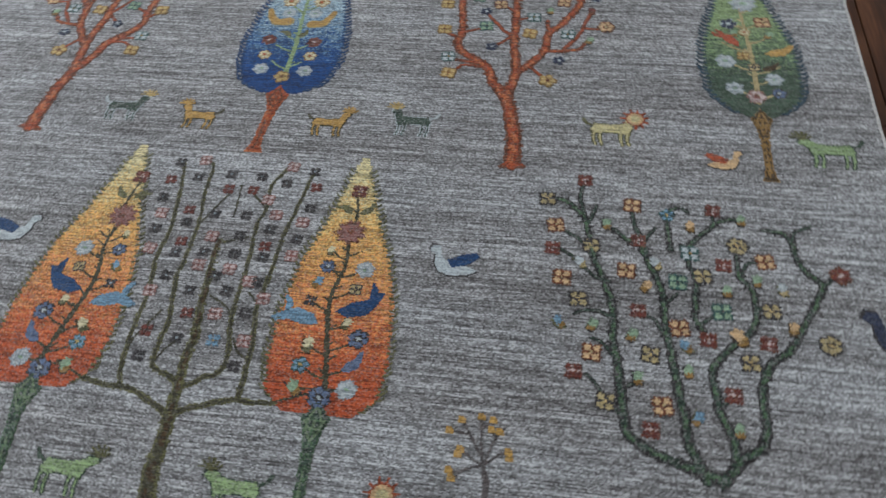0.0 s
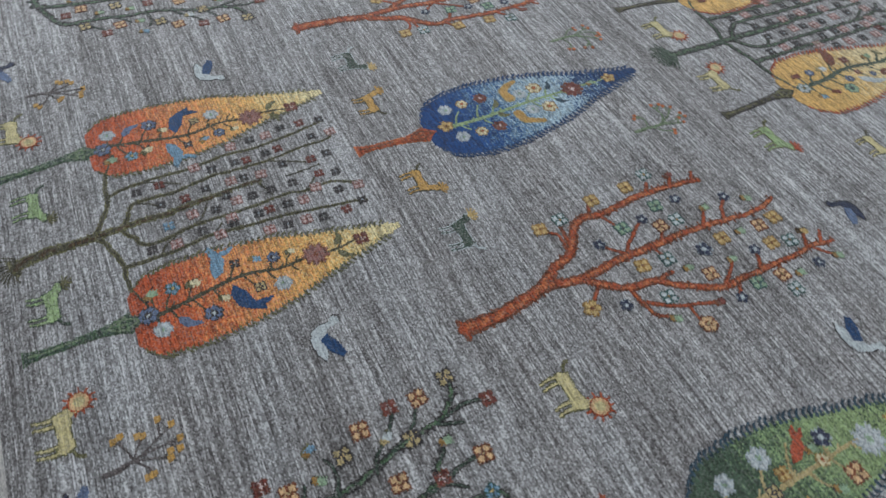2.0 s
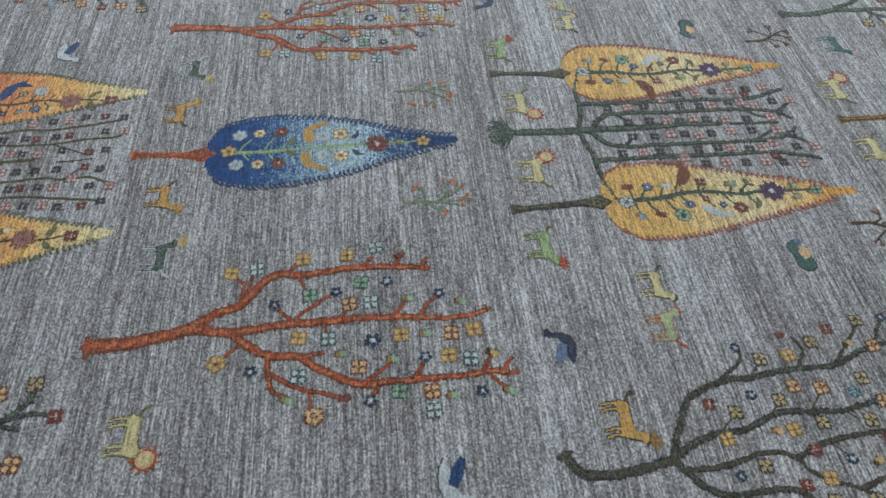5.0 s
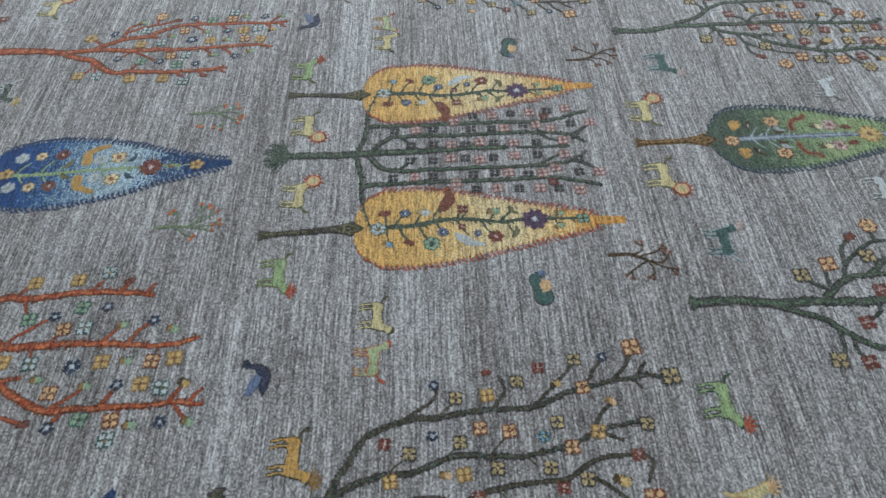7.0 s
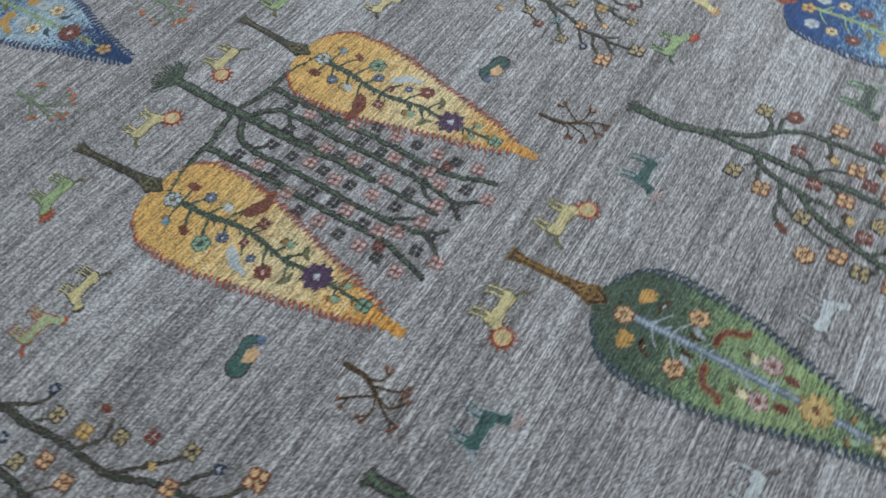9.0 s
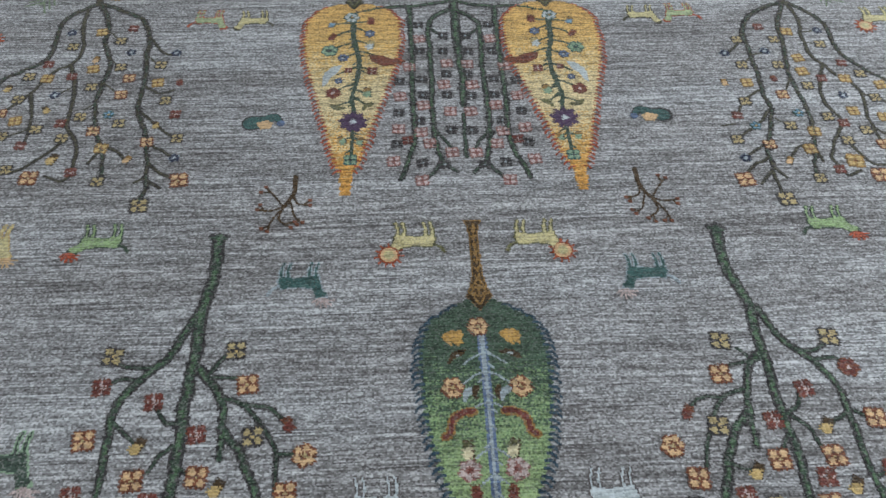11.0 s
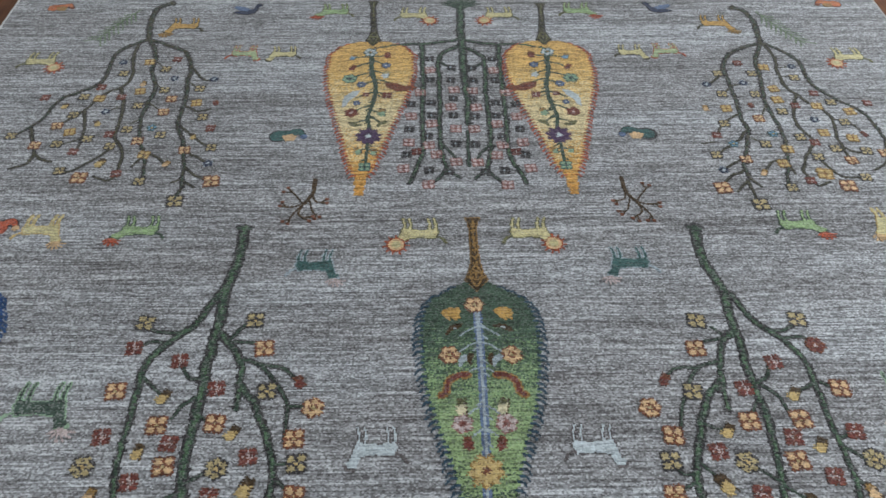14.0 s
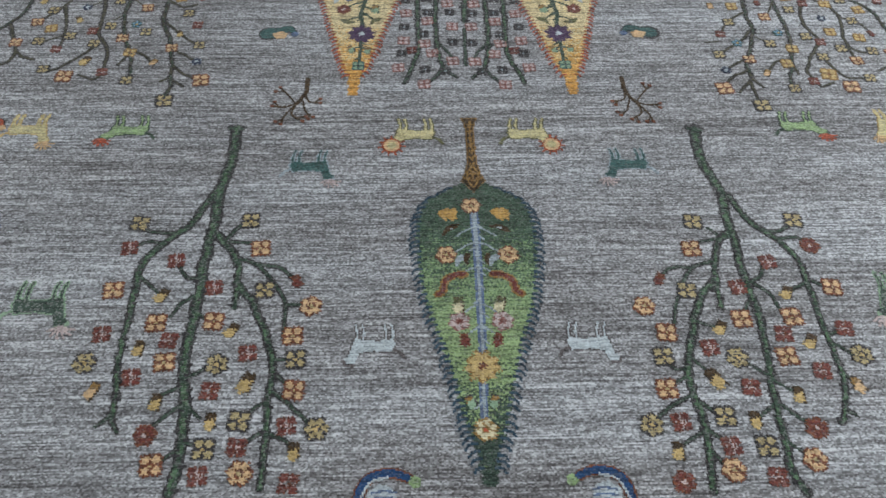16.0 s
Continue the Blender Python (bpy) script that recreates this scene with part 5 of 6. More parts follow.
def cypress(x, y, length, lean, profile, body, hooks, trunk, trunk_from, flare, label, side=1, fine=1.0, reach=1.0, last=0.97):
    """A drop-shaped cypress on a trunk, its foot at (x, y); returns a weaver in its own coordinates."""
    bm = Cloth()
    for j in range(math.ceil(length / KV)):
        t = j * KV / length
        wd = width_at(profile, t) + rng.uniform(-0.0035, 0.0035)
        for i in range(math.floor((lean * t * side - wd) / KU + 0.5), math.floor((lean * t * side + wd) / KU + 0.5)):
            bm.tie(i, j, 0.0008, 0)
    w = Weaver(side)
    w.motif = part("cypress_motif", bm, body, rug, label)
    w.motif.location = (x, y, TOP)
    # little hooks all along the outline
    bm = Cloth()
    k = 0
    for sgn in (-1, 1):
        s = 0.02
        while s < last:
            wd = width_at(profile, s)
            ex, ey = lean * s * side + sgn * (wd - 0.004), s * length
            d = rng.uniform(0.015, 0.022) * reach
            k += 1
            ribbon(bm, [(ex, ey), (ex + sgn * d * 0.6, ey + d * 0.1), (ex + sgn * d * 0.95, ey + d * 0.55)], 0.0065 * fine, 0.0045 * fine, 0.0013 + 0.00002 * (k % 9), 0.0035)
            s += rng.uniform(0.011, 0.017) / length
    tagged(part("hooked_outline", bm, hooks, w.motif), kind="stuff")
    bm = Cloth()
    tx, ty = trunk_from[0] - x, trunk_from[1] - y
    for grow, lift, idx in ((0.006, 0.0006, 1), (0.0, 0.0012, 0)):
        g, f = grow / 2, flare
        slab(bm, [(tx - 0.72 * f - g, ty - g), (tx + 0.72 * f + g, ty - g), (tx + 0.45 * f + g, ty + 0.012), (tx * 0.9 + 0.26 * f + g, ty * 0.8), (tx * 0.9 - 0.26 * f - g, ty * 0.8), (tx - 0.45 * f - g, ty + 0.012)], lift, 0, idx)
        ribbon(bm, [(tx * 0.91, ty * 0.84), (tx * 0.6, ty * 0.6), (0, -0.058)], f * 0.5 + grow, f * 0.62 + grow, lift + 0.0001, index=idx)
        slab(bm, [(-0.32 * f - g, -0.066), (0.32 * f + g, -0.066), (0.62 * f + g, -0.03), (f + g, -0.006), (0.6 * f + g, 0.004), (0.0, 0.028 + g), (-0.6 * f - g, 0.004), (-f - g, -0.006), (-0.62 * f - g, -0.03)], lift + 0.0002, 0, idx)
    for k in range(9):
        yy = -0.012 - 0.9 * (abs(ty) - 0.02) * k / 8
        c = tx * yy / ty
        h = flare * (0.45 if k == 0 else 0.17)
        ribbon(bm, [(c - h, yy - 0.006), (c + rng.uniform(-1, 1) * 0.003, yy + 0.005), (c + h, yy - 0.004)], 0.0045, 0.004, 0.0018, index=1, rough=0.3)
    # the braided knot at the head of the trunk
    f = flare
    for loop in (((0, -0.052), (0.55 * f, -0.024), (0, 0.012), (-0.55 * f, -0.024), (0, -0.052)), ((-0.75 * f, -0.012), (-0.2 * f, -0.030), (0, -0.012), (0.2 * f, -0.030), (0.75 * f, -0.012))):
        ribbon(bm, loop, 0.0042, 0.0042, 0.0021, index=2, rough=0.2)
    ribbon(bm, [(tx - 0.1 * f, ty + 0.01), (tx * 0.8, ty * 0.8), (tx * 0.5 - 0.06 * f, ty * 0.5)], 0.0045, 0.003, 0.0019, index=2, rough=0.4)
    part("trunk", bm, list(trunk), w.motif)
    return w


def stem(w, material, side, *xy, width=0.008, edge=None, shoots=()):
    """The woven stalk inside a cypress, with a shoot to each blossom."""
    bm = Cloth()
    pts = [(side * xy[i], xy[i + 1]) for i in range(0, len(xy), 2)]
    ribbon(bm, pts, width * 1.3, width * 0.7, 0.0012, rough=0.35)
    if edge:
        ribbon(bm, pts, width * 1.3 + 0.009, width * 0.7 + 0.009, 0.0010, index=1)
    line = smooth_line(pts, 0.01)
    for k, (bx, by) in enumerate(shoots):
        bx *= side
        q = min(line, key=lambda c: abs(by - 0.55 * abs(bx - c.x) - c.y))
        mid = ((q.x + bx) / 2, (q.y * 0.65 + by * 0.35))
        ribbon(bm, [(q.x, q.y), mid, (bx, by)], width * 0.62, width * 0.5, 0.00115 - 0.00002 * (k % 7), rough=0.35)
    # short thorns between the shoots
    for q in line[3:-2:3]:
        sgn = rng.choice((-1, 1))
        d = rng.uniform(0.010, 0.018)
        ribbon(bm, [(q.x, q.y), (q.x + sgn * d, q.y + d * 0.8)], width * 0.55, width * 0.45, 0.0011)
    part("stem", bm, [material, edge or material], w.motif)


def leaf_shape(w, material, x, y, lng, wid, turn):
    """A plain curved lozenge."""
    bm = Cloth()
    ca, sa = math.cos(turn), math.sin(turn)
    pts = [(-0.5, 0.0), (-0.3, -0.4), (0.1, -0.5), (0.35, -0.2), (0.62, 0.35), (0.45, 0.45), (0.2, 0.2), (-0.15, 0.25)]
    out = []
    for px, py in pts:
        px, py = px * lng, py * wid
        out.append((w.side * (x + px * ca - py * sa), y + px * sa + py * ca))
    slab(bm, [(a * 1.0, b * 1.0) for a, b in out], 0.0015, 0.002)
    part("leaf_shape", bm, material, w.motif)


FLAME_SHAPE = [(0.0, 0.070), (0.06, 0.110), (0.17, 0.121), (0.28, 0.119), (0.39, 0.112), (0.54, 0.095), (0.65, 0.070), (0.78, 0.046), (0.92, 0.022), (1.0, 0.008)]
for side in (1, -1):
    m = cypress(0.313 if side > 0 else -0.262, -0.631, 0.634, -0.03 if side > 0 else 0.008, FLAME_SHAPE, FLAME, Y["moss"], (Y["pine"], Y["fern"], Y["sprig"]), (0.318 if side > 0 else -0.242, -0.85), 0.026, "flame-coloured woven cypress shading from red to yellow", side, 0.75, 0.75, 0.95)
    stem(m, Y["olive"], side, 0.005, 0.05, -0.008, 0.12, -0.025, 0.207, -0.029, 0.26, -0.015, 0.332, -0.020, 0.391, -0.017, 0.46, -0.026, 0.516, shoots=((0.046, 0.054), (-0.055, 0.047), (-0.056, 0.097), (0.045, 0.105), (-0.050, 0.140), (0.047, 0.163), (0.015, 0.192), (-0.069, 0.240), (0.019, 0.276), (-0.053, 0.326), (0.027, 0.324), (-0.052, 0.368), (0.012, 0.372)))
    for kind, x, y, size in (('q', -0.004, 0.034, 1.45), ('i', 0.046, 0.054, 1.25), ('tg', -0.055, 0.047, 1.2), ('b', -0.056, 0.097, 1.1), ('tc', -0.050, 0.140, 1.2), ('q', 0.047, 0.163, 1.3), ('tc', 0.015, 0.192, 0.9), ('sk', -0.069, 0.240, 1.0), ('tb', -0.065, 0.285, 1.0), ('d', 0.019, 0.276, 0.7), ('q', -0.053, 0.326, 1.0), ('i', 0.027, 0.324, 1.25), ('tc', -0.052, 0.368, 0.8), ('m', -0.023, 0.418, 1.75), ('r', -0.024, 0.533, 1.1)):
        bloom(m, kind, x, y, size)
    leaf_shape(m, Y["q"], 0.045, 0.108, 0.050, 0.030, 0.7)
    leaf_shape(m, Y["b"], -0.085, 0.198, 0.090, 0.045, 2.9)
    leaf_shape(m, Y["b"], -0.113, 0.228, 0.036, 0.022, 1.6)
    leaf_shape(m, Y["blue"], 0.033, 0.236, 0.095, 0.050, 0.35)
    leaf_shape(m, Y["blue"], 0.056, 0.274, 0.032, 0.022, 1.3)
    leaf_shape(m, Y["moss"], -0.045, 0.480, 0.040, 0.024, 2.5)
    leaf_shape(m, Y["moss"], 0.002, 0.482, 0.040, 0.024, 0.6)

AMBER_SHAPE = [(0.0, 0.05), (0.03, 0.095), (0.10, 0.130), (0.25, 0.133), (0.37, 0.119), (0.49, 0.098), (0.60, 0.076), (0.70, 0.058), (0.80, 0.042), (0.87, 0.027), (0.90, 0.016), (1.0, 0.010)]
for side in (1, -1):
    m = cypress(0.263 if side > 0 else -0.288, 1.282, 0.714, 0.004, AMBER_SHAPE, AMBER, Y["brick"], (Y["olive"], Y["ink"], Y["moss"]), (0.274 if side > 0 else -0.300, 1.031 if side > 0 else 1.05), 0.024, "amber yellow woven cypress with a rust outline", side, 0.7, 0.85, 0.90)
    stem(m, Y["green"], side, 0.0, 0.085, -0.003, 0.16, -0.018, 0.238, -0.016, 0.312, -0.003, 0.39, -0.009, 0.436, -0.008, 0.53, -0.007, 0.60, width=0.011, shoots=((0.058, 0.092), (0.058, 0.150), (0.061, 0.203), (0.024, 0.234), (-0.049, 0.079), (-0.046, 0.134), (-0.048, 0.183), (-0.075, 0.236), (0.036, 0.300), (-0.053, 0.288), (-0.041, 0.376), (0.047, 0.371), (0.036, 0.420), (-0.045, 0.419), (0.017, 0.540), (-0.027, 0.544)))
    for kind, x, y, size in (('w', 0.004, 0.062, 1.35), ('tb', 0.058, 0.089, 1.0), ('tr', 0.058, 0.145, 1.1), ('g', 0.061, 0.203, 1.4), ('q', 0.024, 0.234, 0.95), ('tr', -0.049, 0.079, 1.2), ('q', -0.046, 0.134, 0.95), ('tw', -0.048, 0.183, 1.2), ('q', 0.032, 0.325, 0.7), ('r', 0.008, 0.282, 0.65), ('r', -0.053, 0.288, 0.9), ('tg', -0.041, 0.372, 1.2), ('r', 0.047, 0.371, 1.35), ('v', -0.008, 0.477, 1.95), ('tg', 0.017, 0.540, 0.9), ('tg', -0.027, 0.544, 0.9), ('g', -0.006, 0.604, 0.9)):
        bloom(m, kind, x, y, size)
    leaf_shape(m, Y["brickdark"], -0.086, 0.243, 0.092, 0.050, 2.7)
    leaf_shape(m, Y["r"], -0.083, 0.246, 0.066, 0.032, 2.7)
    leaf_shape(m, Y["w"], 0.052, 0.296, 0.085, 0.036, 0.9)
    leaf_shape(m, Y["moss"], 0.034, 0.422, 0.040, 0.022, 2.6)
    leaf_shape(m, Y["moss"], -0.046, 0.420, 0.040, 0.022, 0.5)

FOREST_SHAPE = [(0.0, 0.03), (0.03, 0.065), (0.07, 0.108), (0.13, 0.126), (0.22, 0.131), (0.33, 0.126), (0.43, 0.115), (0.51, 0.100), (0.58, 0.083), (0.67, 0.066), (0.75, 0.051), (0.83, 0.040), (0.91, 0.022), (1.0, 0.011)]
m = cypress(-0.024, 2.288, 0.692, 0.0, FOREST_SHAPE, FOREST, Y["teal"], (Y["umber"], Y["goldbrown"], Y["goldbrown"]), (-0.022, 2.080), 0.026, "green woven cypress shading from dark to light")
stem(m, Y["mist"], 1, 0.003, 0.085, 0.0, 0.2, 0.0, 0.35, 0.0, 0.44, width=0.007, edge=Y["q"], shoots=((0.042, 0.150), (-0.042, 0.150), (0.045, 0.192), (-0.045, 0.192), (0.040, 0.250), (-0.036, 0.250), (0.030, 0.340), (-0.030, 0.340), (0.025, 0.390), (-0.025, 0.390)))
stem(m, Y["mist"], 1, 0.004, 0.50, 0.004, 0.57, width=0.006, edge=Y["q"])
for kind, x, y, size in (('o', 0.007, 0.066, 1.35), ('o', 0.067, 0.200, 1.4), ('o', -0.066, 0.201, 1.4), ('tc', 0.046, 0.325, 1.2), ('tc', -0.040, 0.325, 1.2), ('p', 0.043, 0.362, 1.35), ('p', -0.043, 0.362, 1.35), ('tr', 0.034, 0.405, 1.1), ('tr', -0.030, 0.405, 1.1), ('y', 0.003, 0.463, 1.9), ('tg', 0.028, 0.536, 0.9), ('tg', -0.016, 0.536, 0.9), ('c', 0.004, 0.591, 1.35)):
    bloom(m, kind, x, y, size)
for sgn in (-1, 1):
    for k in range(4):
        leaf_shape(m, Y["gold"], (0.048 + 0.007 * k) * sgn, 0.086 + 0.005 * (k % 2), 0.026, 0.030, 1.2)
    leaf_shape(m, Y["umber"], 0.055 * sgn, 0.130, 0.045, 0.020, 0.5 * sgn)
    leaf_shape(m, Y["w"], 0.048 * sgn, 0.126, 0.020, 0.012, 0.5 * sgn)
    leaf_shape(m, Y["mist"], 0.036 * sgn, 0.212, 0.032, 0.022, 0.6)
    leaf_shape(m, Y["umber"], 0.022 * sgn, 0.208, 0.030, 0.018, 1.2)
    figure = Cloth()
    for grow, lift, idx in ((0.007, 0.0013, 1), (0.0, 0.0017, 0)):
        ribbon(figure, [(sgn * 0.030, 0.248 + grow * 0.3), (sgn * 0.052, 0.252), (sgn * 0.070, 0.266), (sgn * 0.076, 0.290), (sgn * 0.086, 0.298)], 0.011 + grow, 0.009 + grow, lift, index=idx)
    part("leaf_shape", figure, [Y["r"], Y["goldbrown"]], m.motif)

SKY_SHAPE = [(0.0, 0.05), (0.05, 0.105), (0.11, 0.122), (0.17, 0.132), (0.27, 0.135), (0.36, 0.130), (0.46, 0.118), (0.59, 0.095), (0.72, 0.060), (0.85, 0.033), (0.93, 0.017), (1.0, 0.008)]


def blue_cypress(x, y, side=1):
    m = cypress(x, y, 0.708, -0.02, SKY_SHAPE, SKY, Y["blue"], (Y["rust"], Y["copper"], Y["brickdark"]), (x - 0.008, y - 0.200), 0.028, "blue woven cypress shading from navy to sky blue", side)
    stem(m, Y["lime"], side, 0.0, 0.08, 0.0, 0.18, -0.01, 0.30, -0.015, 0.46, width=0.009, shoots=((-0.050, 0.120), (0.030, 0.120), (-0.055, 0.185), (0.030, 0.185), (-0.040, 0.230), (0.018, 0.230), (-0.045, 0.350), (0.018, 0.350), (-0.052, 0.410), (0.018, 0.412)))
    stem(m, Y["lime"], side, -0.017, 0.515, -0.017, 0.585, width=0.007)
    for kind, x, y, size in (('y', -0.008, 0.062, 1.3), ('i', -0.070, 0.089, 1.25), ('i', 0.049, 0.087, 1.25), ('c', -0.075, 0.144, 1.1), ('c', 0.049, 0.144, 1.1), ('r', -0.080, 0.203, 1.35), ('r', 0.047, 0.202, 1.35), ('i', -0.052, 0.322, 1.25), ('i', 0.022, 0.322, 1.25), ('c', -0.061, 0.374, 1.4), ('c', 0.027, 0.375, 1.4), ('r', -0.015, 0.477, 2.0), ('tg', -0.018, 0.543, 0.9), ('y', -0.017, 0.607, 1.25)):
        bloom(m, kind, x, y, size)
    for line in (((-0.046, 0.284), (-0.078, 0.280), (-0.097, 0.300), (-0.109, 0.330)), ((0.023, 0.275), (0.052, 0.280), (0.064, 0.300), (0.076, 0.329))):
        line = [(side * a, b) for a, b in line]
        figure = Cloth()
        ribbon(figure, line, 0.030, 0.016, 0.0013, index=1)
        ribbon(figure, line, 0.024, 0.011, 0.0017)
        part("leaf_shape", figure, [Y["gold"], Y["d"]], m.motif)
    for x, y, turn, shade in ((-0.038, 0.232, 2.4, "moss"), (0.008, 0.233, 0.7, "moss"), (-0.053, 0.415, 2.4, "teal"), (0.018, 0.419, 0.7, "teal"), (-0.049, 0.513, 2.2, "blue"), (0.016, 0.517, 0.9, "blue")):
        leaf_shape(m, Y[shade], x, y, 0.036, 0.022, turn)


blue_cypress(0.012, 0.207)
blue_cypress(1.162, 2.28)
blue_cypress(-1.185, 2.31, -1)

GROVE_SHAPE = [(0.0, 0.03), (0.03, 0.066), (0.08, 0.094), (0.13, 0.109), (0.25, 0.115), (0.39, 0.108), (0.55, 0.080), (0.72, 0.050), (0.86, 0.026), (0.95, 0.012), (1.0, 0.010)]
for side in (1, -1):
    m = cypress(1.192 * side, 0.207, 0.68, -0.017, GROVE_SHAPE, FOREST, Y["teal"], (Y["umber"], Y["goldbrown"], Y["goldbrown"]), (1.192 * side, 0.010), 0.022, "green woven cypress with a dark blue outline", side)
    stem(m, Y["d"], side, 0.0, 0.05, 0.0, 0.2, -0.01, 0.36, -0.012, 0.44, width=0.009, shoots=((-0.063, 0.197), (-0.053, 0.099), (0.040, 0.134), (0.041, 0.080), (-0.048, 0.344), (0.030, 0.344), (0.064, 0.181), (-0.068, 0.266), (0.049, 0.294)))
    for kind, x, y, size in (('i', -0.003, 0.431, 1.9), ('k', -0.047, 0.343, 1.35), ('o', 0.039, 0.353, 1.1), ('i', -0.065, 0.195, 1.5), ('y', -0.021, 0.215, 0.8), ('i', -0.051, 0.097, 1.3), ('i', 0.043, 0.133, 1.3), ('p', -0.005, 0.070, 1.4), ('q', 0.049, 0.084, 1.1), ('d', 0.003, 0.175, 0.8), ('y', -0.008, 0.512, 1.1), ('tg', -0.035, 0.305, 1.0), ('tg', 0.050, 0.300, 1.0), ('c', -0.010, 0.311, 0.9)):
        bloom(m, kind, x, y, size)
    leaf_shape(m, Y["brick"], -0.052, 0.278, 0.075, 0.036, 2.3)
    leaf_shape(m, Y["brick"], -0.072, 0.302, 0.026, 0.020, 1.6)
    leaf_shape(m, Y["gold"], 0.068, 0.238, 0.075, 0.036, 0.3)
    leaf_shape(m, Y["umber"], 0.040, 0.176, 0.046, 0.024, 0.4)


# ---- small woven ornaments: plain shapes ----
def ornament(x, y, size, main, legs, accent, facing=1, crest="rays"):
    """A plain rounded block over four bars, with an upright stub and a small rayed disc at one end."""
    bm = Cloth()
    s = size
    block = ((-0.37, -0.04), (-0.33, -0.15), (-0.10, -0.11), (0.12, -0.12), (0.33, -0.16), (0.38, 0.02), (0.43, 0.20), (0.50, 0.24), (0.46, 0.33), (0.32, 0.34), (0.25, 0.13), (0.0, 0.09), (-0.30, 0.12))
    low = 0.12 if main == "lime" else 0.0
    block = [(px + 0.4 * low, py - low) if py > 0.15 else (px, py) for px, py in block]
    slab(bm, [(x + s * px * 1.07 * facing, y + s * (py * 1.12 - 0.003)) for px, py in block], TOP + 0.0008, 0.003, 1)
    slab(bm, [(x + s * px * facing, y + s * (py * 0.94 - 0.004)) for px, py in block], TOP + 0.0013, 0.003)
    for i, px in enumerate((-0.31, -0.19, 0.19, 0.31)):
        line = [(x + s * px * facing, y - 0.08 * s), (x + s * (px - 0.015) * facing, y - 0.26 * s), (x + s * (px + 0.02) * facing, y - 0.42 * s)]
        ribbon(bm, line, 0.085 * s, 0.07 * s, TOP + 0.0007 - 0.00003 * i, 0.003, 1)
        ribbon(bm, line, 0.04 * s, 0.03 * s, TOP + 0.0010 - 0.00003 * i, 0.003, 0)
    hx, hy = x + s * (0.45 + 0.4 * low) * facing, y + (0.33 - low) * s
    if crest == "disc":
        for i in range(11):
            a = i * math.tau / 11 + 0.2
            ribbon(bm, [(hx + 0.14 * s * math.cos(a), hy - 0.06 * s + 0.14 * s * math.sin(a)), (hx + 0.25 * s * math.cos(a), hy - 0.06 * s + 0.25 * s * math.sin(a))], 0.04 * s, 0.03 * s, TOP + 0.0012, 0.003, 3)
        slab(bm, disc(hx, hy - 0.06 * s, 0.185 * s, 11), TOP + 0.0014, 0.003, 3)
        slab(bm, disc(hx, hy - 0.06 * s, 0.155 * s, 11), TOP + 0.0016, 0.003, 2)
        slab(bm, disc(hx, hy - 0.06 * s, 0.095 * s, 8), TOP + 0.0019, 0.003, 0)
    elif crest == "rays":
        for i in range(6):
            a = 0.2 + i * 0.5
            ribbon(bm, [(hx, hy), (hx + 0.10 * s * math.cos(a), hy + 0.10 * s * math.sin(a)), (hx + 0.19 * s * math.cos(a + 0.2), hy + 0.19 * s * math.sin(a + 0.2))], 0.028 * s, 0.034 * s, TOP + 0.0015 - 0.00003 * i, 0.003, 2, 0.3)
    ribbon(bm, [(x - s * 0.34 * facing, y + 0.06 * s), (x - s * 0.46 * facing, y + 0.12 * s), (x - s * 0.52 * facing, y + 0.22 * s)], 0.05 * s, 0.065 * s, TOP + 0.0011, 0.003, 1)
    part("ornament", bm, [Y[main], Y[legs], Y[accent], Y["rust"]], rug, "small plain woven block figure")


def droplet(x, y, size, main, accent, facing=1, rise=1):
    """A plain teardrop with a wedge on its back."""
    bm = Cloth()
    s = size
    drop = ((-0.50, -0.14), (-0.30, -0.24), (0.0, -0.27), (0.2, -0.2), (0.3, 0.0), (0.31, 0.2), (0.42, 0.27), (0.36, 0.38), (0.22, 0.36), (0.17, 0.1), (-0.05, -0.02), (-0.3, -0.05))
    slab(bm, [(x + s * px * 1.08 * facing, y + s * rise * py * 1.1) for px, py in drop], TOP + 0.0008, 0.003, 2)
    slab(bm, [(x + s * px * facing, y + s * rise * py) for px, py in drop], TOP + 0.0012, 0.003)
    slab(bm, [(x + s * px * facing, y + s * rise * py) for px, py in ((-0.02, -0.10), (-0.3, -0.02), (-0.52, 0.16), (-0.45, 0.26), (-0.2, 0.2), (0.06, 0.06))], TOP + 0.0015, 0.003, 1)
    part("ornament", bm, [Y[main], Y[accent], Y["ink" if main in "wok" else "olive"]], rug, "small plain woven droplet figure")


def pebble(x, y, size, main, accent, end, facing=1):
    """A plain oval with a paler patch and a small disc at one end."""
    bm = Cloth()
    s = size
    ribbon(bm, [(x - 0.35 * s * facing, y + 0.12 * s), (x, y + 0.05 * s), (x + 0.3 * s * facing, y - 0.12 * s), (x + 0.5 * s * facing, y + 0.1 * s)], 0.54 * s, 0.18 * s, TOP + 0.0008, 0, 3, 0.1)
    ribbon(bm, [(x - 0.33 * s * facing, y + 0.12 * s), (x, y + 0.05 * s), (x + 0.3 * s * facing, y - 0.12 * s), (x + 0.5 * s * facing, y + 0.1 * s)], 0.46 * s, 0.12 * s, TOP + 0.0012, 0, 0, 0.1)
    slab(bm, [(x + s * px * facing, y + s * py) for px, py in ((-0.2, 0.12), (0.1, 0.02), (0.28, 0.12), (0.22, 0.34), (-0.05, 0.36))], TOP + 0.0015, 0, 1)
    slab(bm, disc(x + 0.5 * s * facing, y + 0.14 * s, 0.11 * s, 8), TOP + 0.0016, 0, 2)
    part("ornament", bm, [Y[main], Y[accent], Y[end], Y["ink"]], rug, "small plain woven oval figure")


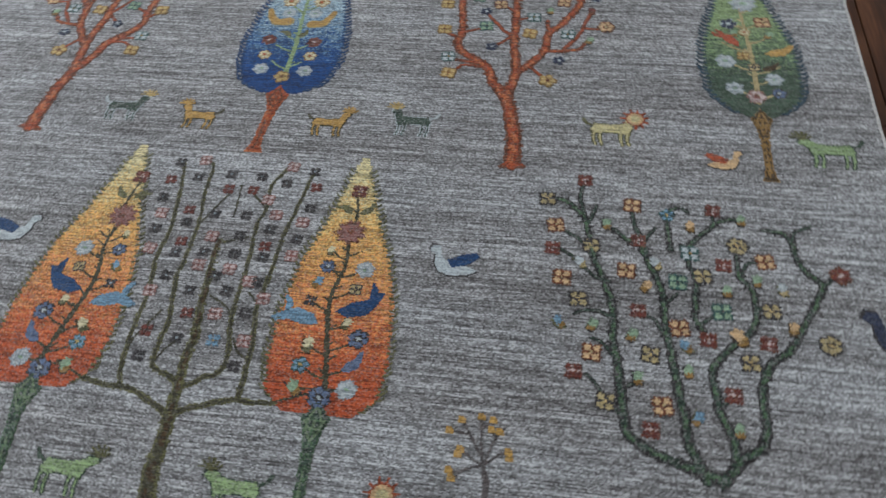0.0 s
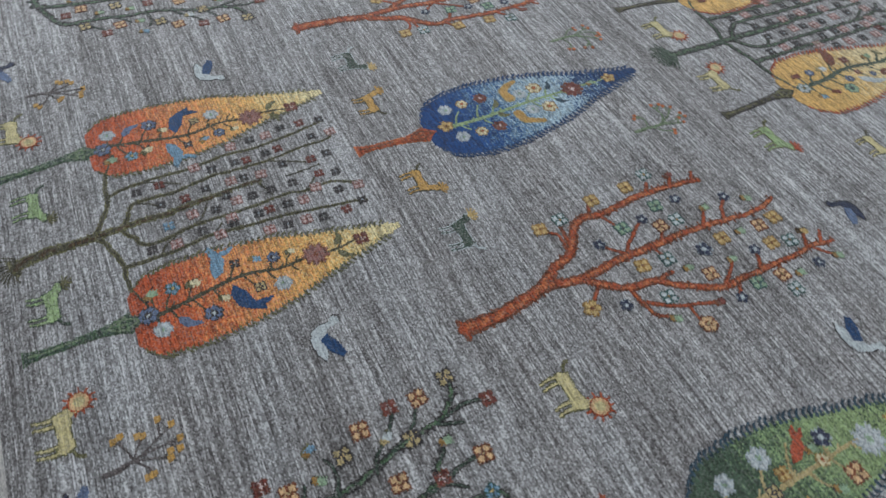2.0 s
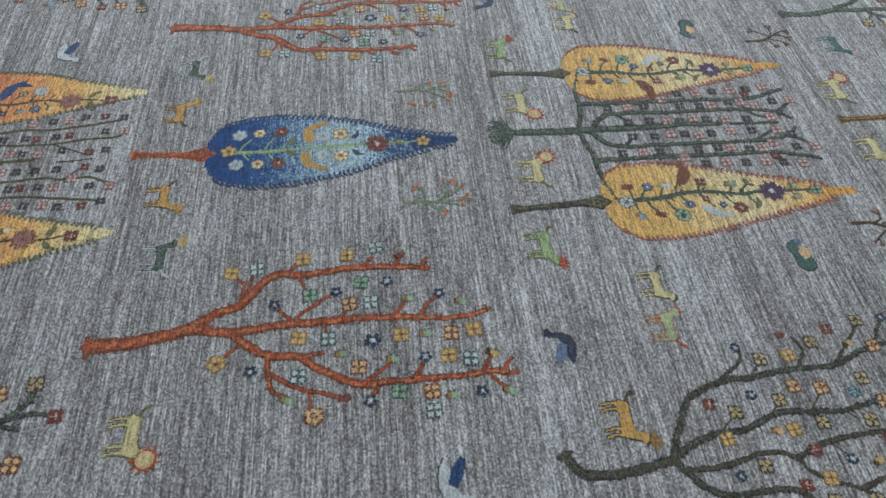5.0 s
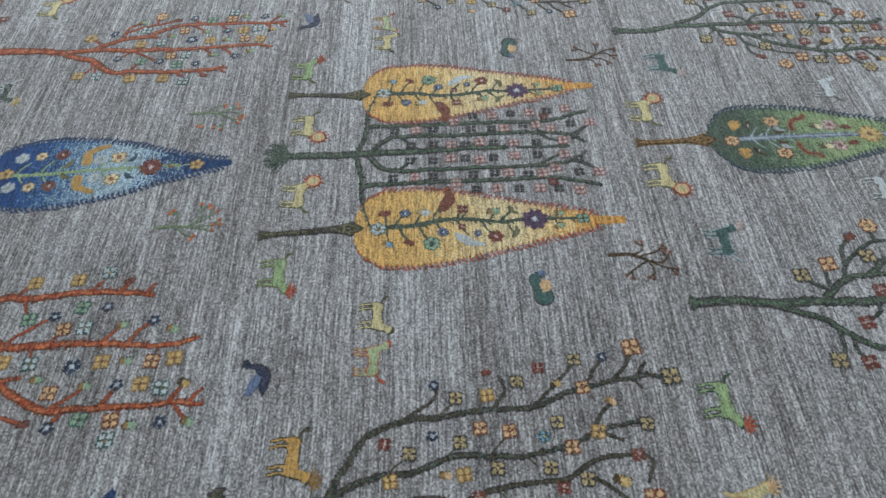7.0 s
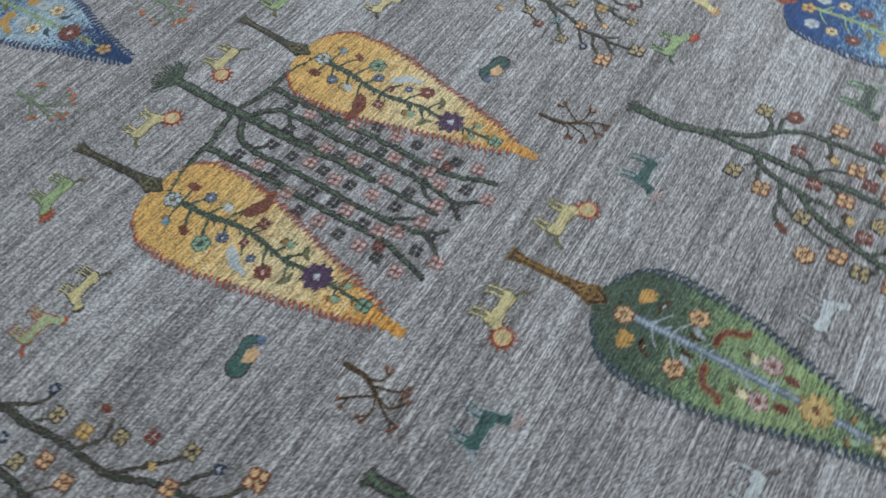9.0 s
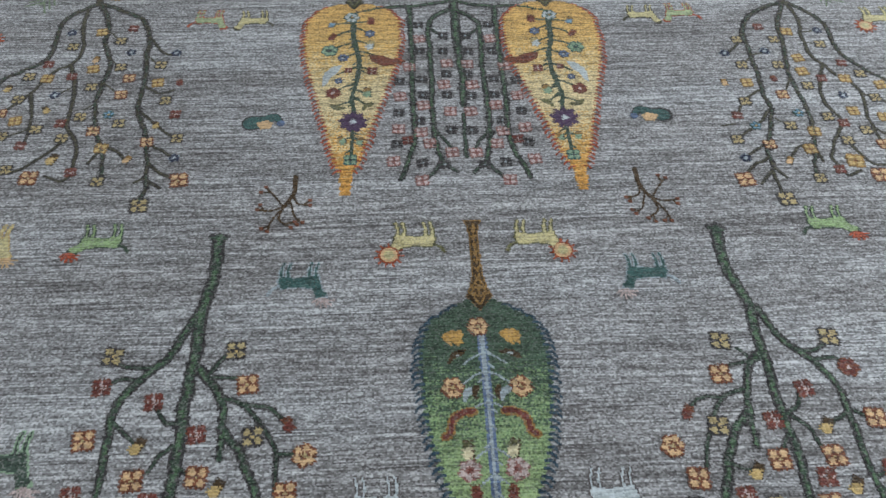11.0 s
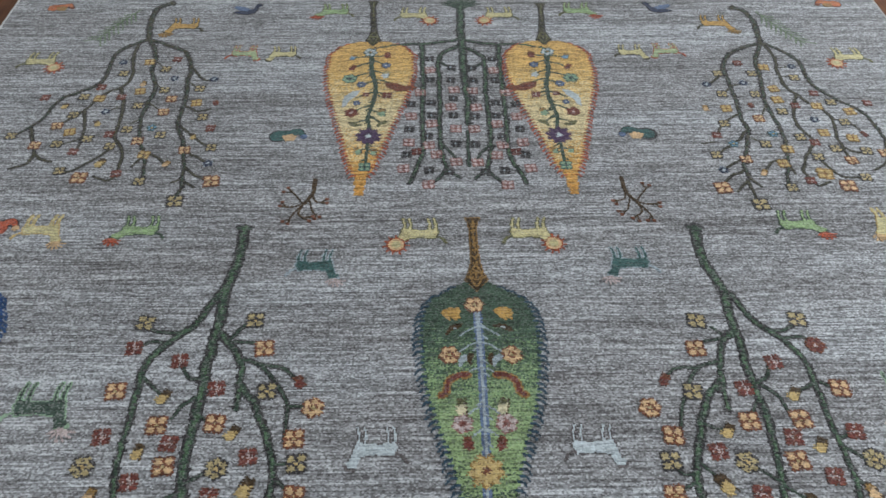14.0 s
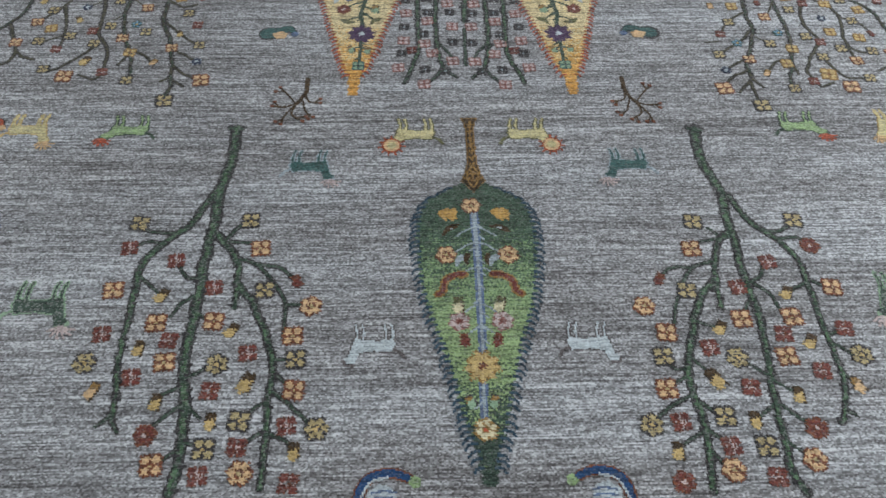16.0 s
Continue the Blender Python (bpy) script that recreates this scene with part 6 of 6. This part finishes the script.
def arch(x, y, size, facing=1):
    """A deep blue arch round a pale hatched block."""
    bm = Cloth()
    s = size
    ribbon(bm, [(x + s * px * facing, y + s * py) for px, py in ((-0.42, 0.55), (-0.40, 0.1), (-0.25, -0.22), (0.1, -0.3), (0.36, -0.22))], 0.20 * s, 0.15 * s, TOP + 0.0008, 0.003, 1)
    ribbon(bm, [(x + s * px * facing, y + s * py) for px, py in ((-0.42, 0.55), (-0.40, 0.1), (-0.25, -0.22), (0.1, -0.3), (0.36, -0.22))], 0.15 * s, 0.10 * s, TOP + 0.0013, 0.003, 0)
    ribbon(bm, [(x + s * px * facing, y + s * py) for px, py in ((-0.38, 0.3), (-0.36, 0.1), (-0.22, -0.16), (0.05, -0.24))], 0.02 * s, 0.02 * s, TOP + 0.0018, 0.003, 2)
    slab(bm, [(x + s * px * facing, y + s * py) for px, py in ((-0.28, 0.3), (-0.26, 0.0), (-0.1, -0.14), (0.12, -0.08), (0.22, 0.2), (0.1, 0.45), (-0.15, 0.5))], TOP + 0.0011, 0.003, 2)
    for i in range(5):
        yy = y + s * (0.0 + 0.09 * i)
        ribbon(bm, [(x - 0.2 * s * facing, yy), (x, yy - 0.03 * s), (x + 0.16 * s * facing, yy)], 0.02 * s, 0.02 * s, TOP + 0.0014, 0.003, 4)
    slab(bm, disc(x + 0.46 * s * facing, y - 0.16 * s, 0.1 * s, 8), TOP + 0.0012, 0.003, 3)
    part("ornament", bm, [Y["blue"], Y["brickdark"], Y["w"], Y["lime"], Y["q"]], rug, "small woven arch in deep blue and white")


def fern(x0, y0, x1, y1):
    """A pale feathery sprig along a line."""
    w = Weaver()
    limb(w, 0.006, 0.005, x0, y0, (x0 + x1) / 2 + 0.006, (y0 + y1) / 2, x1, y1)
    d = Vector((x1 - x0, y1 - y0))
    for i in range(9):
        q = Vector((x0, y0)) + d * (0.12 + 0.1 * i)
        for sgn in (-1, 1):
            e = Matrix.Rotation(sgn * 0.75, 2) @ d.normalized() * rng.uniform(0.03, 0.055)
            limb(w, 0.0058, 0.0045, q.x, q.y, q.x + e.x * 0.5, q.y + e.y * 0.55, q.x + e.x, q.y + e.y)
    w.motif = part("sprig_motif", w.bm, [Y["sprig"], Y["sprig"], Y["sprig"]], rug, "pale green feathery woven sprig")


fern(1.062, 1.08, 1.155, 1.265)
fern(-1.03, 1.11, -1.13, 1.305)
for a, s in ((0.0, 1), (0.0, -1)):
    ornament(0.375 * s, 0.135, 0.115, "pine", "w", "y", -s)
    ornament(0.165 * s, 0.115, 0.105, "gold", "olive", "gold", s)
    ornament(0.845 * s, 0.145, 0.125, "lemon", "moss", "o", s, "disc")
    droplet(1.10 * s, 0.06, 0.088, "o", "rust", s)
    ornament(1.335 * s, 0.115, 0.13, "lime", "green", "moss", -s)
    droplet(0.022 + 0.495 * s, -0.272, 0.115, "w", "blue", -s)
    ornament(0.04 + 0.163 * s, -0.778, 0.115, "lime", "green", "moss", -s)
    ornament(0.05 + 0.467 * s, -0.797, 0.125, "lemon", "moss", "o", -s, "disc")
    droplet(0.69 * s, -0.80, 0.10, "k", "q", s)
    droplet(1.385 * s, -0.37, 0.16, "k", "b", -s)
    droplet(1.005 * s, 0.80, 0.115, "w", "blue", s)
    droplet(0.695 * s, 1.085, 0.10, "k", "q", -s, -1)
    ornament(-0.01 + 0.41 * s, 1.10, 0.12, "lime", "moss", "brick", s)
    ornament(-0.01 + 0.145 * s, 1.125, 0.12, "lemon", "moss", "o", -s, "disc")
    ornament(-0.008 + 0.55 * s, 1.352, 0.105, "lemon", "olive", "brickdark", s, "none")
    ornament(-0.002 + 0.67 * s, 1.347, 0.105, "sage2", "brick", "y", -s, "none")
    pebble(-0.012 + 0.49 * s, 1.745, 0.088, "sea", "o", "q", -s)
    ornament(0.01 + 0.88 * s, 1.185, 0.12, "gold", "olive", "goldbrown", s)
    ornament(0.025 + 1.27 * s, 1.385, 0.12, "lemon", "moss", "o", -s, "disc")
    pebble(0.02 + 1.315 * s, 1.055, 0.075, "copper", "goldbrown", "brickdark", -s)
    ornament(-0.018 + 0.815 * s, 2.115, 0.12, "lime", "green", "brick", s)
    ornament(-0.018 + 1.06 * s, 2.11, 0.12, "lemon", "y", "o", -s)
    ornament(-0.018 + 0.375 * s, 2.235, 0.12, "sea", "mist", "p", -s)
    ornament(-0.026 + 0.135 * s, 2.135, 0.125, "lemon", "moss", "o", s, "disc")
    ornament(-0.022 + 0.212 * s, 2.705, 0.115, "w", "shadow", "brickdark", s, "none")
    ornament(-0.018 + 0.89 * s, 2.605, 0.14, "pine", "g", "p", -s)
    arch(-0.03 + 0.192 * s, 2.99, 0.115, -s)
    pebble(-0.018 + 1.165 * s, 2.09, 0.085, "brick", "brick", "o", -s)


RED_SHRUB = ((0, 0, 0, 0.05, 0.021, 0.091), (0.021, 0.091, 0.042, 0.060, 0.066, 0.031), (0.021, 0.091, 0.051, 0.101, 0.080, 0.097), (0, 0.055, -0.010, 0.081, -0.039, 0.088), (0.021, 0.091, 0.044, 0.129, 0.052, 0.160), (0.021, 0.091, 0.028, 0.127, 0.0, 0.151), (0.008, 0.07, -0.006, 0.117, -0.025, 0.137))
PALE_SHRUB = ((0, 0, 0, 0.04, 0, 0.085), (0, 0.04, -0.035, 0.05, -0.058, 0.033), (0, 0.085, -0.028, 0.11, -0.078, 0.106), (0, 0.085, -0.02, 0.12, -0.05, 0.155), (0, 0.085, 0, 0.135, -0.018, 0.165), (0, 0.085, 0.01, 0.11, 0.018, 0.15), (0, 0.05, 0.03, 0.08, 0.036, 0.105))
BUD_SHRUB = ((0, 0, -0.002, 0.03, -0.007, 0.055), (-0.007, 0.055, -0.034, 0.069, -0.051, 0.081), (-0.007, 0.055, -0.037, 0.047, -0.061, 0.028), (-0.007, 0.055, -0.021, 0.084, -0.054, 0.136), (-0.007, 0.055, -0.016, 0.1, -0.019, 0.145), (-0.007, 0.055, 0.003, 0.092, 0.016, 0.12), (-0.007, 0.055, 0.013, 0.075, 0.034, 0.085))


def shrub(x, y, limbs, side, bark, tip, size=1.0):
    """A small shrub of crooked twigs that fork near their ends, with a bud on each."""
    w = Weaver()
    ends = []
    for k, (ax, ay, bx, by, cx, cy) in enumerate(limbs):
        p = [(x + side * a, y + b) for a, b in ((ax, ay), (bx, by), (cx, cy))]
        limb(w, 0.0085 if k == 0 else 0.0058, 0.0062 if k == 0 else 0.0045, *p[0], *p[1], *p[2])
        if k:
            dx, dy = p[2][0] - p[1][0], p[2][1] - p[1][1]
            mx, my = (p[1][0] + p[2][0]) / 2, (p[1][1] + p[2][1]) / 2
            turn = 0.9 if k % 2 else -0.9
            e = (mx + 0.6 * (dx * math.cos(turn) - dy * math.sin(turn)), my + 0.6 * (dx * math.sin(turn) + dy * math.cos(turn)))
            limb(w, 0.0052, 0.0042, mx, my, (mx + e[0]) / 2, (my + e[1]) / 2, *e)
            ends += [(p[2][0], p[2][1], math.atan2(dy, dx)), (*e, math.atan2(dy, dx) + turn)]
    w.motif = part("shrub_motif", w.bm, [bark] * 3, rug, "small bare woven shrub")
    for ex, ey, turn in ends:
        ob = new("bud", bud_mesh(tip))
        ob.parent, ob.location, ob.scale = w.motif, (ex, ey, TOP), (size, size, 1)


BUDS = {}


def bud_mesh(material):
    if material.name not in BUDS:
        bm = Cloth()
        slab(bm, [(-0.006, -0.004), (0.004, -0.006), (0.007, 0.002), (0.001, 0.007), (-0.006, 0.005)], 0.0016)
        me = bm.mesh("bud")
        me.materials.append(material)
        BUDS[material.name] = me
    return BUDS[material.name]


for s in (1, -1):
    shrub(0.04 + 0.596 * s, -0.747, BUD_SHRUB, s, Y["shadow"], Y["gold"], 1.15)
    shrub(0.231 * s, 0.752, PALE_SHRUB, s, Y["sprig"], Y["copper"], 0.85)
    shrub(-0.02 + 0.405 * s, 1.935, RED_SHRUB, s, Y["umber"], Y["brickdark"], 0.75)

# ---- floor boards, last ----
board = bmesh.new()
box(board, -0.088, -0.999, -0.011, 0.088, 0.999, 0.0)
bmesh.ops.bevel(board, geom=[e for e in board.edges if all(v.co.z > -0.001 for v in e.verts)], offset=0.0015, segments=1, affect="EDGES")
board_mesh = bpy.data.meshes.new("board")
board.to_mesh(board_mesh)
board.free()
board_mesh.materials.append(WOOD)
x, k = X0 + 0.09, 0
while x < X1 - 0.05:
    y = Y0 - 0.5 + (k * 0.77) % 2.0 - 0.5
    while y < Y1 + 1.0:
        lo, hi = max(y - 0.999, Y0), min(y + 0.999, Y1)
        if hi - lo > 0.05:
            ob = new("board", board_mesh)
            ob.parent, ob.location, ob.scale = floor, (x, (lo + hi) / 2, 0.0), (1, (hi - lo) / 1.998, 1)
        y += 2.0
    x, k = x + 0.179, k + 1
